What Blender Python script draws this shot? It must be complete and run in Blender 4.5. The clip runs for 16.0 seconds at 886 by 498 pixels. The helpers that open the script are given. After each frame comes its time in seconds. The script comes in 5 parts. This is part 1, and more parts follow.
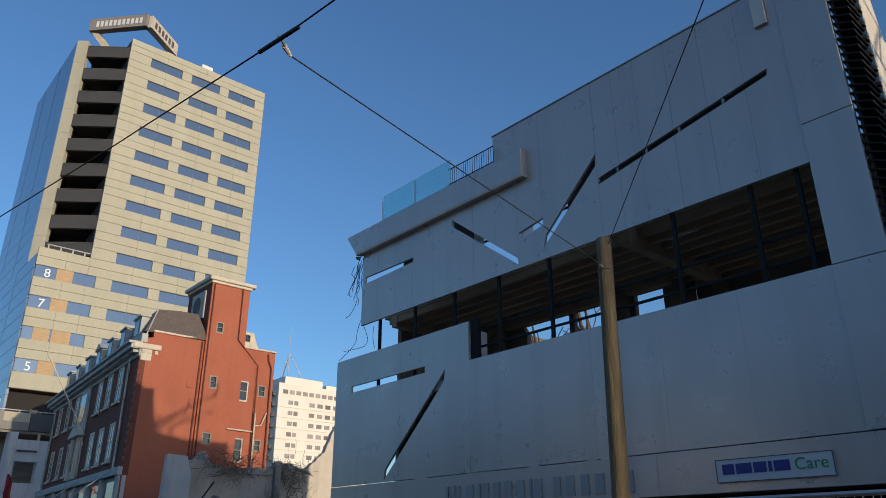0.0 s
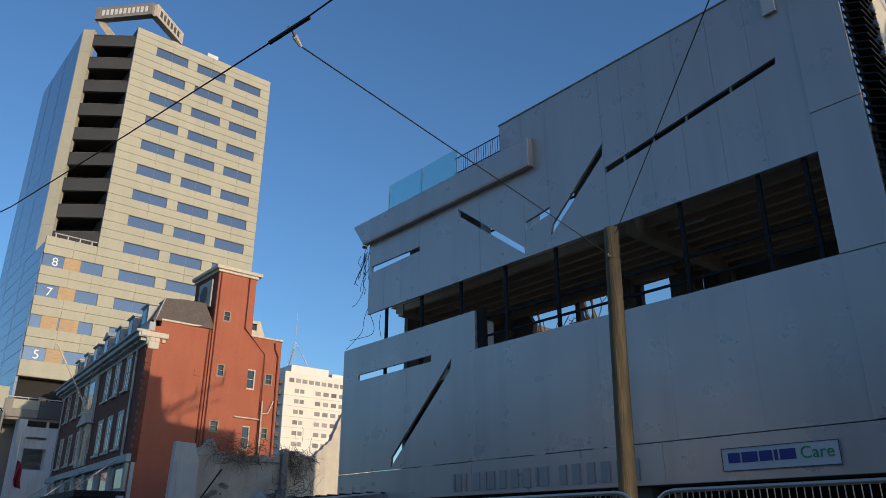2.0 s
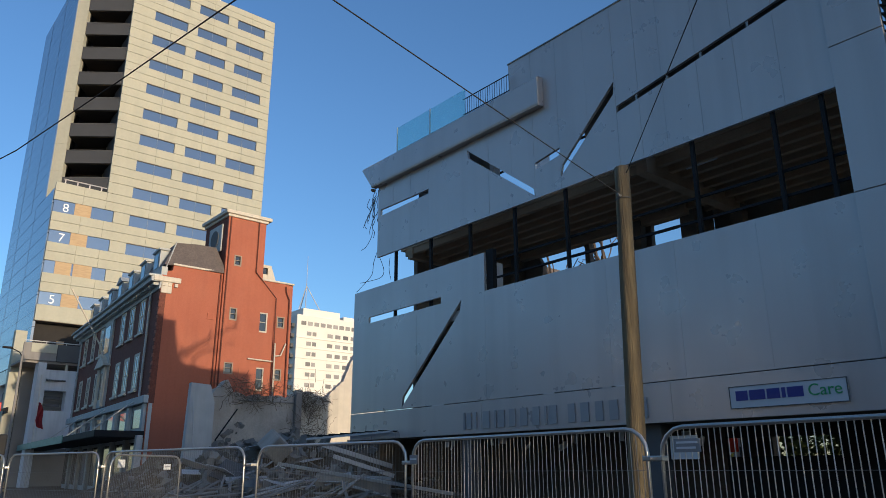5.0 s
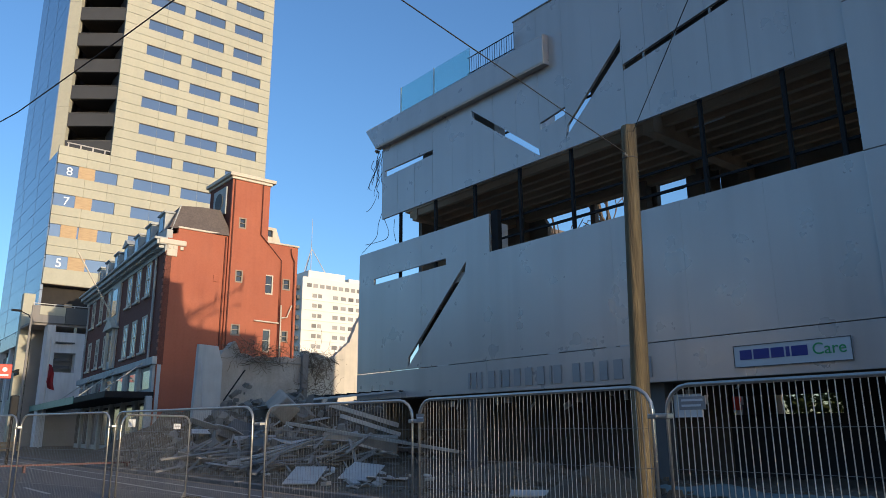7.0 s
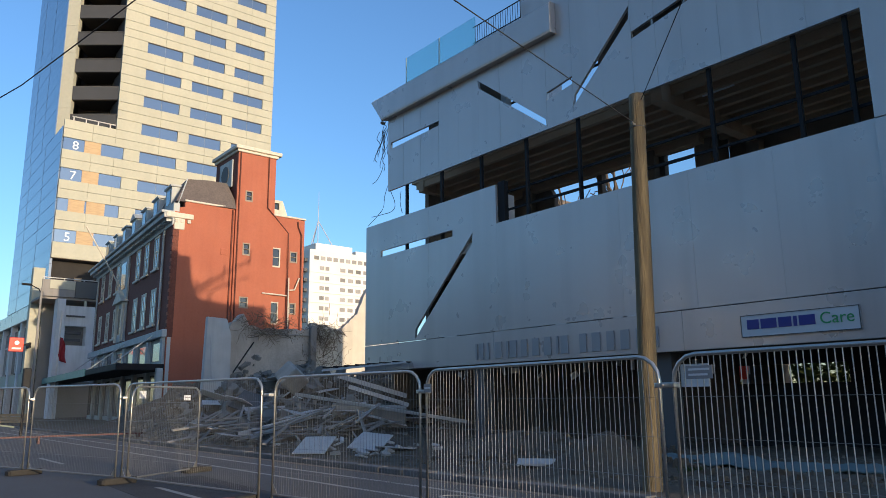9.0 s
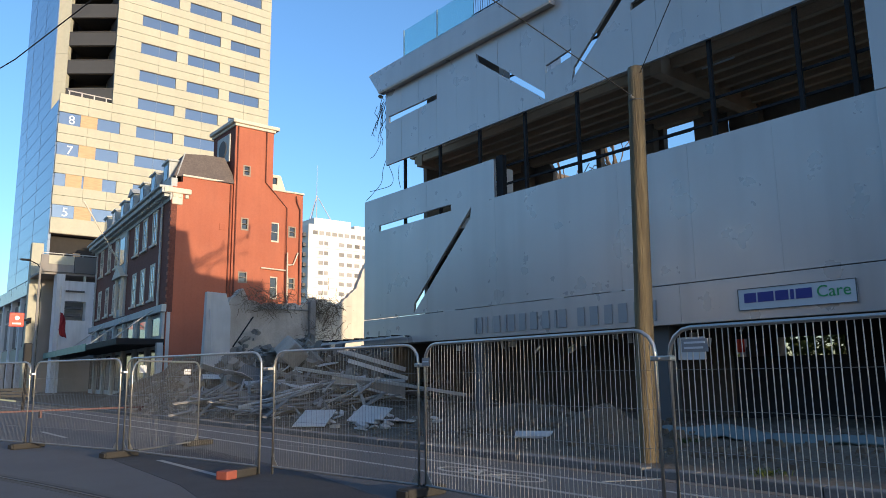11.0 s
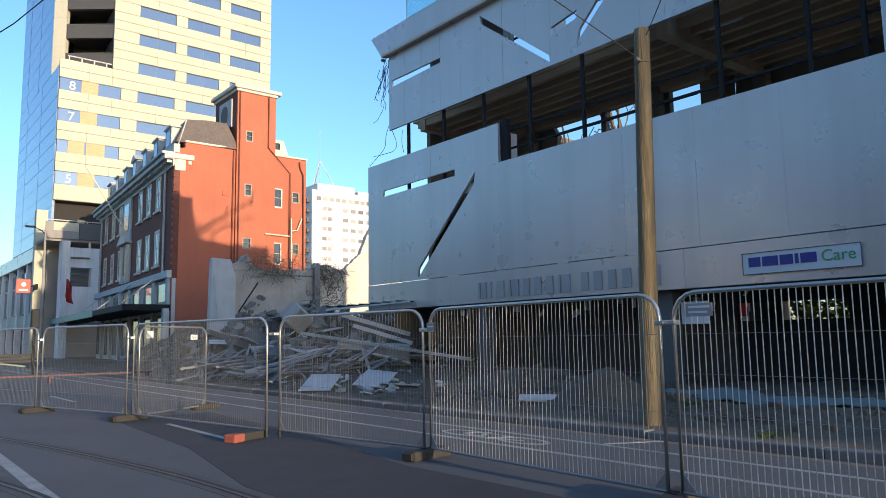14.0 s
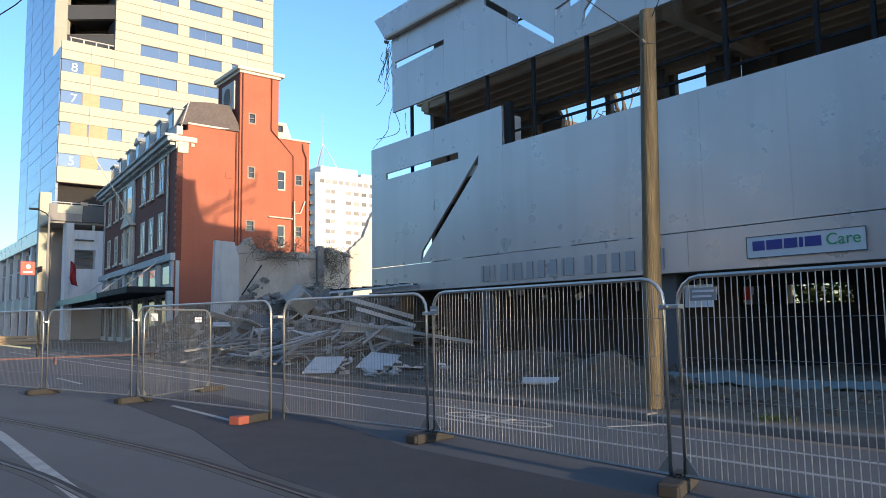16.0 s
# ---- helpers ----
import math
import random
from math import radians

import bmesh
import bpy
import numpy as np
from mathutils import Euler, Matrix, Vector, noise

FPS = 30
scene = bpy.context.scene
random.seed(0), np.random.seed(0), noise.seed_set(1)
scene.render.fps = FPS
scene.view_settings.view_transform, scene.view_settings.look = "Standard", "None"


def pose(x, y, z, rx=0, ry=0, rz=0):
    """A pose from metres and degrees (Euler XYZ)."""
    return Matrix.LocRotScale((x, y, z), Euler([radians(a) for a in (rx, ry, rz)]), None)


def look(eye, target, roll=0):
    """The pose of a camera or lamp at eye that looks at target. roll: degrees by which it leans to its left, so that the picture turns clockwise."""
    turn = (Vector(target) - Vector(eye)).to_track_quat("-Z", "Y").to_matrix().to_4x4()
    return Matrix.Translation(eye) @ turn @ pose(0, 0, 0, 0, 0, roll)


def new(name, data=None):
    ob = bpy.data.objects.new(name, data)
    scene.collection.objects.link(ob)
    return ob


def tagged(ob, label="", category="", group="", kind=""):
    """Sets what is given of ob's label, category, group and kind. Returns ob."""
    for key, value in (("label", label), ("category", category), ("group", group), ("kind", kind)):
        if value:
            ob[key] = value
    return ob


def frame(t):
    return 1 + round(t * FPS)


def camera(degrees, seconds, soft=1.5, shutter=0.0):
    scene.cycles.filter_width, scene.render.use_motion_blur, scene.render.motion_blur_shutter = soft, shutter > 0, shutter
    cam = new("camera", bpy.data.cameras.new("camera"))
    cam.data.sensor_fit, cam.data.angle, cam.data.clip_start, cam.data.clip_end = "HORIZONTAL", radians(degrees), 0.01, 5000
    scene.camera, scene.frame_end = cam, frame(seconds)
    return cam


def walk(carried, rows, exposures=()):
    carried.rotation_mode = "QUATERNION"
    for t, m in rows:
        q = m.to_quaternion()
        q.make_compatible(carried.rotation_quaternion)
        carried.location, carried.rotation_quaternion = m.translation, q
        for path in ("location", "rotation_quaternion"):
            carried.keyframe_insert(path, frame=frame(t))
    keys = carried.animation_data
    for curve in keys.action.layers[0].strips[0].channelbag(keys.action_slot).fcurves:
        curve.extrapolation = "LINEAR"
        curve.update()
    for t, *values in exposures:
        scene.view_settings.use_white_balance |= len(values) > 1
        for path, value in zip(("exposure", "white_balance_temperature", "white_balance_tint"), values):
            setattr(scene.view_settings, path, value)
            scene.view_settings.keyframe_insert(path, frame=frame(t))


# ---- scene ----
cam = camera(62.6, 16.0, 0.85)
PATH = [
    (0, (0.403, 1.665, 1.638), (1.628, 3.054, 2.395), -0.2),
    (0.5, (0.382, 1.676, 1.626), (1.606, 3.067, 2.379), -0.1),
    (1, (0.388, 1.672, 1.615), (1.61, 3.067, 2.364), 0.0),
    (1.5, (0.369, 1.655, 1.632), (1.589, 3.056, 2.372), 0.0),
    (2, (0.34, 1.657, 1.626), (1.561, 3.064, 2.355), 0.0),
    (2.5, (0.371, 1.683, 1.61), (1.593, 3.096, 2.325), 0.1),
    (3, (0.389, 1.689, 1.608), (1.615, 3.11, 2.298), -0.1),
    (3.5, (0.402, 1.69, 1.622), (1.63, 3.121, 2.286), -0.2),
    (4, (0.417, 1.703, 1.617), (1.647, 3.145, 2.257), -0.3),
    (4.5, (0.418, 1.708, 1.614), (1.649, 3.16, 2.228), -0.3),
    (5, (0.405, 1.716, 1.617), (1.639, 3.178, 2.199), -0.2),
    (7.5, (0.428, 1.752, 1.608), (1.67, 3.251, 2.068), -0.5),
    (8, (0.438, 1.738, 1.611), (1.678, 3.244, 2.051), -0.6),
    (8.5, (0.442, 1.758, 1.602), (1.68, 3.271, 2.027), -0.6),
    (9, (0.436, 1.763, 1.603), (1.674, 3.28, 2.009), -0.6),
    (11.5, (0.444, 1.745, 1.604), (1.694, 3.273, 1.925), -0.8),
    (12, (0.441, 1.749, 1.61), (1.691, 3.28, 1.915), -0.8),
    (12.5, (0.439, 1.756, 1.615), (1.688, 3.291, 1.904), -0.7),
    (13, (0.431, 1.758, 1.606), (1.68, 3.296, 1.879), -0.7),
    (13.5, (0.439, 1.76, 1.618), (1.687, 3.301, 1.874), -0.8),
    (14, (0.444, 1.759, 1.605), (1.692, 3.303, 1.848), -0.9),
    (14.5, (0.445, 1.746, 1.612), (1.692, 3.294, 1.838), -0.9),
    (15, (0.445, 1.74, 1.618), (1.69, 3.291, 1.83), -0.9),
    (15.5, (0.425, 1.745, 1.618), (1.672, 3.295, 1.82), -0.8),
    (16, (0.445, 1.77, 1.617), (1.689, 3.324, 1.813), -0.8),
]
EXPO = (0.25, 0.25, 0.46, 0.72, 0.83, 1.20, 1.38)
KEL, TINT = (6150, 6150, 6200, 6280, 6300, 6400, 6400), 14
walk(cam, [(t, look(eye, target, roll)) for t, eye, target, roll in PATH],
     [(t, e, k, TINT) for t, e, k in zip((0, 2, 5, 7.5, 9, 12.5, 16), EXPO, KEL)])

# ---- world and sun ----
SUN_EL, SUN_AZ = 6.5, 1.0      # degrees above the horizon; degrees from -y towards +x
to_sun = Vector((math.sin(radians(SUN_AZ)) * math.cos(radians(SUN_EL)),
                 -math.cos(radians(SUN_AZ)) * math.cos(radians(SUN_EL)), math.sin(radians(SUN_EL))))
world = bpy.data.worlds.new("world")
scene.world = world
world.use_nodes = True
wn = world.node_tree
sky = wn.nodes.new("ShaderNodeTexSky")
sky.sky_type, sky.sun_disc = "NISHITA", False
sky.sun_elevation = radians(SUN_EL)
sky.sun_rotation = math.atan2(to_sun.x, to_sun.y)
sky.air_density, sky.dust_density, sky.ozone_density = 1.0, 0.8, 3.5
wn.links.new(sky.outputs[0], wn.nodes["Background"].inputs[0])
wn.nodes["Background"].inputs[1].default_value = 0.19
sun = new("sun", bpy.data.lights.new("sun", "SUN"))
sun.data.energy, sun.data.angle, sun.data.color = 2.6, radians(0.5), (1.0, 0.80, 0.53)
sun.matrix_world = look((0, 0, 60), Vector((0, 0, 60)) - to_sun)



# ---- materials ----
def mat(name, base, rough=0.7, metal=0.0, second=None, scale=1.2, amount=0.5, grain=0.0, grain_scale=40.0, bump=0.0,
        bump_scale=30.0, stretch=(1, 1, 1), per_piece=0.0, spec=0.5, streaks=0.0, streak_scale=(3.0, 3.0, 0.25)):
    """A surface with stains at a large scale, grain at a small one, and fine relief, in metres."""
    m = bpy.data.materials.new(name)
    m.use_nodes = True
    nt = m.node_tree
    n, l = nt.nodes, nt.links
    b = n["Principled BSDF"]
    b.inputs["Roughness"].default_value, b.inputs["Metallic"].default_value = rough, metal
    b.inputs["Specular IOR Level"].default_value = spec
    geo = n.new("ShaderNodeTexCoord")
    mp = n.new("ShaderNodeMapping")
    mp.inputs["Scale"].default_value = stretch
    l.new(geo.outputs["Object"], mp.inputs[0])

    def tex(sc, detail=5.0):
        t = n.new("ShaderNodeTexNoise")
        t.inputs["Scale"].default_value, t.inputs["Detail"].default_value = sc, detail
        l.new(mp.outputs[0], t.inputs["Vector"])
        return t.outputs["Fac"]

    def ramp(fac, lo, hi):
        r = n.new("ShaderNodeMapRange")
        r.inputs[1].default_value, r.inputs[2].default_value = lo, hi
        l.new(fac, r.inputs[0])
        return r.outputs[0]

    def mix(fac, a, c, mode="MIX"):
        x = n.new("ShaderNodeMix")
        x.data_type, x.blend_type = "RGBA", mode
        for s, v in ((0, fac), (6, a), (7, c)):
            if hasattr(v, "links"):
                l.new(v, x.inputs[s])
            else:
                x.inputs[s].default_value = v
        return x.outputs[2]

    def mul(v, k):
        x = n.new("ShaderNodeMath")
        x.operation = "MULTIPLY"
        l.new(v, x.inputs[0])
        x.inputs[1].default_value = k
        return x.outputs[0]

    c1 = (*base, 1)
    c2 = (*(second or [v * 0.72 for v in base]), 1)
    col = mix(mul(ramp(tex(scale), 0.38, 0.68), amount), c1, c2)
    if streaks:
        sm = n.new("ShaderNodeMapping")
        sm.inputs["Scale"].default_value = streak_scale
        l.new(geo.outputs["Object"], sm.inputs[0])
        st = n.new("ShaderNodeTexNoise")
        st.inputs["Scale"].default_value, st.inputs["Detail"].default_value = 1.0, 4.0
        l.new(sm.outputs[0], st.inputs["Vector"])
        col = mix(mul(ramp(st.outputs["Fac"], 0.45, 0.75), streaks), col, (*[v * 0.45 for v in base], 1))
    if grain:
        col = mix(mul(ramp(tex(grain_scale, 3.0), 0.35, 0.7), grain), col, (*[v * 0.5 for v in base], 1))
    if per_piece:
        oi = n.new("ShaderNodeObjectInfo")
        hs = n.new("ShaderNodeHueSaturation")
        r = n.new("ShaderNodeMapRange")
        r.inputs[3].default_value, r.inputs[4].default_value = 1 - per_piece, 1 + per_piece
        l.new(oi.outputs["Random"], r.inputs[0])
        l.new(r.outputs[0], hs.inputs["Value"])
        l.new(col, hs.inputs["Color"])
        col = hs.outputs[0]
    l.new(col, b.inputs["Base Color"])
    rr = n.new("ShaderNodeMapRange")
    rr.inputs[3].default_value, rr.inputs[4].default_value = max(rough - 0.1, 0.03), min(rough + 0.1, 1)
    l.new(tex(scale * 3), rr.inputs[0])
    l.new(rr.outputs[0], b.inputs["Roughness"])
    if bump:
        bp = n.new("ShaderNodeBump")
        bp.inputs["Strength"].default_value, bp.inputs["Distance"].default_value = bump, 0.02
        l.new(tex(bump_scale), bp.inputs["Height"])
        l.new(bp.outputs[0], b.inputs["Normal"])
    return m


def glass(name, tint, rough=0.04, clear=0.0, metal=0.0):
    m = bpy.data.materials.new(name)
    m.use_nodes = True
    b = m.node_tree.nodes["Principled BSDF"]
    b.inputs["Base Color"].default_value = (*tint, 1)
    b.inputs["Roughness"].default_value = rough
    b.inputs["IOR"].default_value = 1.52
    b.inputs["Metallic"].default_value = metal
    b.inputs["Specular IOR Level"].default_value = 0.9
    b.inputs["Transmission Weight"].default_value = clear
    if not clear:
        t = m.node_tree.nodes.new("ShaderNodeTexNoise")
        t.inputs["Scale"].default_value = 0.35
        c = m.node_tree.nodes.new("ShaderNodeTexCoord")
        m.node_tree.links.new(c.outputs["Object"], t.inputs["Vector"])
        bp = m.node_tree.nodes.new("ShaderNodeBump")
        bp.inputs["Strength"].default_value, bp.inputs["Distance"].default_value = 0.05, 0.1
        m.node_tree.links.new(t.outputs["Fac"], bp.inputs["Height"])
        m.node_tree.links.new(bp.outputs[0], b.inputs["Normal"])
    return m


M_ASPHALT = mat("asphalt", (0.115, 0.113, 0.114), 0.85, scale=0.5, amount=0.5, grain=0.5, grain_scale=70, bump=0.4, bump_scale=90, second=(0.085, 0.083, 0.084))
M_ASPHALT_NEW = mat("fresh_asphalt", (0.045, 0.045, 0.048), 0.8, scale=0.7, amount=0.6, grain=0.4, grain_scale=80, bump=0.4, bump_scale=90)
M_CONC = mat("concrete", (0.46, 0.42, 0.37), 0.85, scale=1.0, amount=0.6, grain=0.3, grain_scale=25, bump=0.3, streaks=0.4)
# darker, browner concrete for soffits, partitions, rear walls and gutter
M_CONC_DARK = mat("dark_concrete", (0.22, 0.175, 0.135), 0.9, scale=0.8, amount=0.7, grain=0.4, bump=0.3)
M_PANEL = mat("silver_cladding", (0.50, 0.465, 0.447), 0.30, metal=0.35, scale=0.35, amount=0.4, second=(0.43, 0.40, 0.385), streaks=0.25, streak_scale=(1.2, 1.2, 0.06))
M_RIB = mat("brown_concrete", (0.52, 0.37, 0.24), 0.9, scale=1.2, amount=0.6, second=(0.32, 0.22, 0.14), grain=0.3, bump=0.3, stretch=(1, 0.3, 1))
M_DARKSTEEL = mat("dark_steel", (0.016, 0.016, 0.018), 0.7, metal=0.0, grain=0.3, spec=0.2)
M_GALV = mat("galvanised_steel", (0.58, 0.57, 0.53), 0.33, metal=0.8, scale=6, amount=0.5, grain=0.3, grain_scale=60, second=(0.48, 0.47, 0.44))
M_SIGNPALE = mat("pale_sign_board", (0.56, 0.58, 0.60), 0.45, amount=0.2)
M_MULLION = mat("grey_window_bar", (0.20, 0.23, 0.27), 0.5, amount=0.2)
M_SIGNWHITE = mat("sign_white", (0.72, 0.74, 0.76), 0.4, amount=0.15)
M_NAVY = mat("navy_lettering", (0.02, 0.03, 0.22), 0.4, amount=0.1)
M_GREEN = mat("green_lettering", (0.03, 0.30, 0.10), 0.4, amount=0.1)
M_LETTER = mat("grey_lettering", (0.33, 0.33, 0.335), 0.5, metal=0.1, amount=0.3)
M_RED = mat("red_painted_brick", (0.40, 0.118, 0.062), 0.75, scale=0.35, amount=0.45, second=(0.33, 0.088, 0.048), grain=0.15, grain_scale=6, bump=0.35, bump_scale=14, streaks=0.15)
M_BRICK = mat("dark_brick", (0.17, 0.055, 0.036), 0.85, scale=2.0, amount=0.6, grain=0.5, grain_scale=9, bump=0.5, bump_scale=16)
M_CREAM = mat("cream_stone", (0.62, 0.56, 0.46), 0.7, scale=1.5, amount=0.35, streaks=0.3, bump=0.1)
M_GREYTRIM = mat("grey_green_trim", (0.45, 0.47, 0.46), 0.7, scale=1.5, amount=0.4, streaks=0.3)
M_SLATE = mat("slate", (0.15, 0.12, 0.105), 0.7, scale=2, amount=0.6, grain=0.5, grain_scale=8, bump=0.5, bump_scale=8)
M_TOWER = mat("beige_precast", (0.46, 0.45, 0.355), 0.75, scale=0.15, amount=0.45, second=(0.40, 0.39, 0.31), grain=0.15, grain_scale=3, streaks=0.2, streak_scale=(0.6, 0.6, 0.06), bump=0.05)
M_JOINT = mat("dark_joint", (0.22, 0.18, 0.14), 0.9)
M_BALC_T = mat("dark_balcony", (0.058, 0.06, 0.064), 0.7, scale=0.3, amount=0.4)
M_PODGREY = mat("podium_grey", (0.62, 0.63, 0.65), 0.7, scale=0.5, amount=0.4, streaks=0.3)
M_PODDARK = mat("podium_dark", (0.25, 0.235, 0.22), 0.8, scale=0.5, amount=0.4)
M_PLASTER = mat("old_plaster", (0.58, 0.50, 0.42), 0.9, scale=0.8, amount=0.8, second=(0.40, 0.33, 0.27), grain=0.3, grain_scale=12, bump=0.6, bump_scale=5, streaks=0.35, streak_scale=(2, 2, 0.4))
M_PIER = mat("stained_plaster", (0.30, 0.26, 0.23), 0.9, scale=1.5, amount=0.6, grain=0.3, bump=0.4)
M_BALC = mat("grey_balcony", (0.10, 0.10, 0.10), 0.7, scale=0.3, amount=0.3)
# near-black standing for unlit depth in rooms and recesses
M_SHADE = mat("shade_black", (0.03, 0.027, 0.025), 0.9)
M_GLASS_T = glass("tower_glass", (0.135, 0.205, 0.31), 0.1, metal=0.45)
M_GLASS_B = glass("blue_curtain_glass", (0.14, 0.20, 0.30), 0.12)
M_GLASS_D = glass("dark_window_glass", (0.03, 0.035, 0.04), 0.08)
M_PLY = mat("plywood", (0.50, 0.36, 0.21), 0.8, scale=1.2, amount=0.7, second=(0.38, 0.26, 0.15), stretch=(1, 1, 6))
M_WHITE = mat("white_render", (0.80, 0.77, 0.70), 0.8, scale=0.2, amount=0.2)
M_WOOD = mat("weathered_pole_wood", (0.25, 0.19, 0.10), 0.85, scale=2.2, amount=1.0, second=(0.085, 0.065, 0.04), streaks=0.7, streak_scale=(16, 16, 0.6), grain=0.75, grain_scale=9, stretch=(4, 4, 0.35), bump=1.0, bump_scale=11)
M_DIRT = mat("dirt", (0.15, 0.11, 0.074), 0.95, scale=1.3, amount=0.8, second=(0.085, 0.062, 0.043), grain=0.55, grain_scale=18, bump=1.0, bump_scale=9)
M_LINE = mat("road_paint", (0.40, 0.395, 0.37), 0.75, scale=4, amount=0.7, second=(0.25, 0.25, 0.24), grain=0.5, grain_scale=30)
M_KERB = mat("kerb_stone", (0.16, 0.155, 0.15), 0.85, scale=2, amount=0.6, grain=0.4, bump=0.4, per_piece=0.15)
M_RUBBLE = mat("rubble", (0.26, 0.235, 0.205), 0.9, scale=2, amount=0.6, grain=0.4, bump=0.5, per_piece=0.3)
M_TIMBER = mat("broken_timber", (0.28, 0.262, 0.24), 0.8, scale=3, amount=0.6, stretch=(1, 6, 1), per_piece=0.35)
M_SHEET = mat("pale_sheet", (0.54, 0.525, 0.51), 0.7, scale=2, amount=0.4, per_piece=0.15)
M_TARP = mat("blue_tarpaulin", (0.125, 0.18, 0.185), 0.75, scale=2, amount=0.5, bump=0.4, bump_scale=5)
M_TEAL = mat("teal_paint", (0.05, 0.22, 0.20), 0.5)
M_BLACK = mat("black_rubber", (0.02, 0.02, 0.02), 0.8)
M_FOOT = mat("concrete_foot", (0.036, 0.034, 0.031), 0.9, scale=6, amount=0.6, bump=0.4)
M_ORANGE = mat("faded_red_rubber", (0.28, 0.075, 0.05), 0.7, scale=8, amount=0.5)
M_RAILBED = mat("rail_bed", (0.095, 0.092, 0.086), 0.85, scale=3, amount=0.6, grain=0.4, grain_scale=50)
M_STONE = mat("earthy_stone", (0.16, 0.128, 0.095), 0.95, scale=6, amount=0.6, second=(0.15, 0.125, 0.095), bump=0.4)
M_DARKRED = mat("dark_red_plastic", (0.075, 0.016, 0.018), 0.6)
M_FRAME = mat("dull_window_frame", (0.32, 0.26, 0.20), 0.8, scale=4)
M_HOTELWIN = mat("far_window", (0.26, 0.25, 0.24), 0.4, per_piece=0.5)
M_REDSIGN = mat("red_sign", (0.75, 0.05, 0.02), 0.5)
M_FLAG = mat("flag_cloth", (0.30, 0.02, 0.03), 0.8, scale=1.5, amount=0.5)
M_RAIL = mat("worn_rail_steel", (0.075, 0.07, 0.065), 0.5, metal=0.3, scale=3, amount=0.6)
M_PARAPET = mat("podium_parapet", (0.27, 0.255, 0.24), 0.8, scale=0.4, amount=0.4, streaks=0.2)
M_BARK = mat("bark", (0.10, 0.075, 0.055), 0.9, scale=5, bump=0.5)
M_TWIG = mat("dry_twigs", (0.16, 0.12, 0.08), 0.9)
M_WHITEGREY = mat("pale_grey_paint", (0.50, 0.51, 0.53), 0.7, scale=0.6, amount=0.3, streaks=0.2)
M_PALE = mat("pale_plaster", (0.55, 0.54, 0.52), 0.8, scale=1.2, amount=0.4, streaks=0.3)
M_BARS = mat("dull_zinc_bars", (0.74, 0.68, 0.58), 0.38, metal=0.1, scale=5, amount=0.6, per_piece=0.25)
M_GALVDULL = mat("dull_steel", (0.28, 0.28, 0.27), 0.5, metal=0.6, scale=4, amount=0.4)
M_WEED = mat("weed_green", (0.07, 0.09, 0.025), 0.9, spec=0.15)
M_GLASS_BAL = glass("green_glass", (0.50, 0.80, 0.80), 0.02, 0.9)


# ---- building blocks ----
def bx(bm, lo, hi, M=None, bevel=0.0):
    """A box between two corners, in the frame M."""
    r = bmesh.ops.create_cube(bm, size=1.0)
    T = Matrix.Translation([(a + b) / 2 for a, b in zip(lo, hi)]) @ Matrix.Diagonal((*[abs(b - a) for a, b in zip(lo, hi)], 1))
    bmesh.ops.transform(bm, matrix=(M @ T) if M else T, verts=r["verts"])
    if bevel:
        e = list({x for v in r["verts"] for x in v.link_edges})
        bmesh.ops.bevel(bm, geom=e, offset=bevel, segments=2, affect="EDGES", profile=0.5)
    return bm


def box(lo, hi, M=None, bevel=0.0):
    return bx(bmesh.new(), lo, hi, M, bevel)


def rod(bm, a, b, r, r2=None, seg=8):
    """A round bar from a to b."""
    a, b = Vector(a), Vector(b)
    d = b - a
    M = Matrix.Translation((a + b) / 2) @ d.to_track_quat("Z", "Y").to_matrix().to_4x4()
    bmesh.ops.create_cone(bm, cap_ends=True, segments=seg, radius1=r, radius2=r if r2 is None else r2, depth=d.length, matrix=M)
    return bm


def tube(bm, pts, r, seg=6):
    """A bent bar through points."""
    rings = []
    pts = [Vector(p) for p in pts]
    for i, p in enumerate(pts):
        d = (pts[min(i + 1, len(pts) - 1)] - pts[max(i - 1, 0)]).normalized()
        q = d.to_track_quat("Z", "Y")
        rings.append([bm.verts.new(p + q @ Vector((r * math.cos(6.2832 * k / seg), r * math.sin(6.2832 * k / seg), 0))) for k in range(seg)])
    for A, B in zip(rings, rings[1:]):
        for k in range(seg):
            bm.faces.new((A[k], A[(k + 1) % seg], B[(k + 1) % seg], B[k]))
    bm.faces.new(rings[0][::-1])
    bm.faces.new(rings[-1])
    return bm


def link(name, bm, material, smooth=False):
    me = bpy.data.meshes.new(name)
    bmesh.ops.recalc_face_normals(bm, faces=bm.faces)
    bm.to_mesh(me)
    bm.free()
    if smooth:
        for p in me.polygons:
            p.use_smooth = True
    me.materials.append(material)
    return new(name, me)


def part(name, bm, material, parent, label="", smooth=False):
    ob = link(name, bm, material, smooth)
    ob.parent = parent
    return tagged(ob, label) if label else ob


def empty(name, label, category, group="", kind="", at=(0, 0, 0)):
    ob = new(name)
    ob.location = at
    ob.empty_display_size = 0.2
    return tagged(ob, label, category, group, kind)


def piece(name, mesh, parent, m):
    """One more object on a shared mesh."""
    ob = new(name, mesh)
    ob.parent = parent
    ob.matrix_basis = m
    return ob


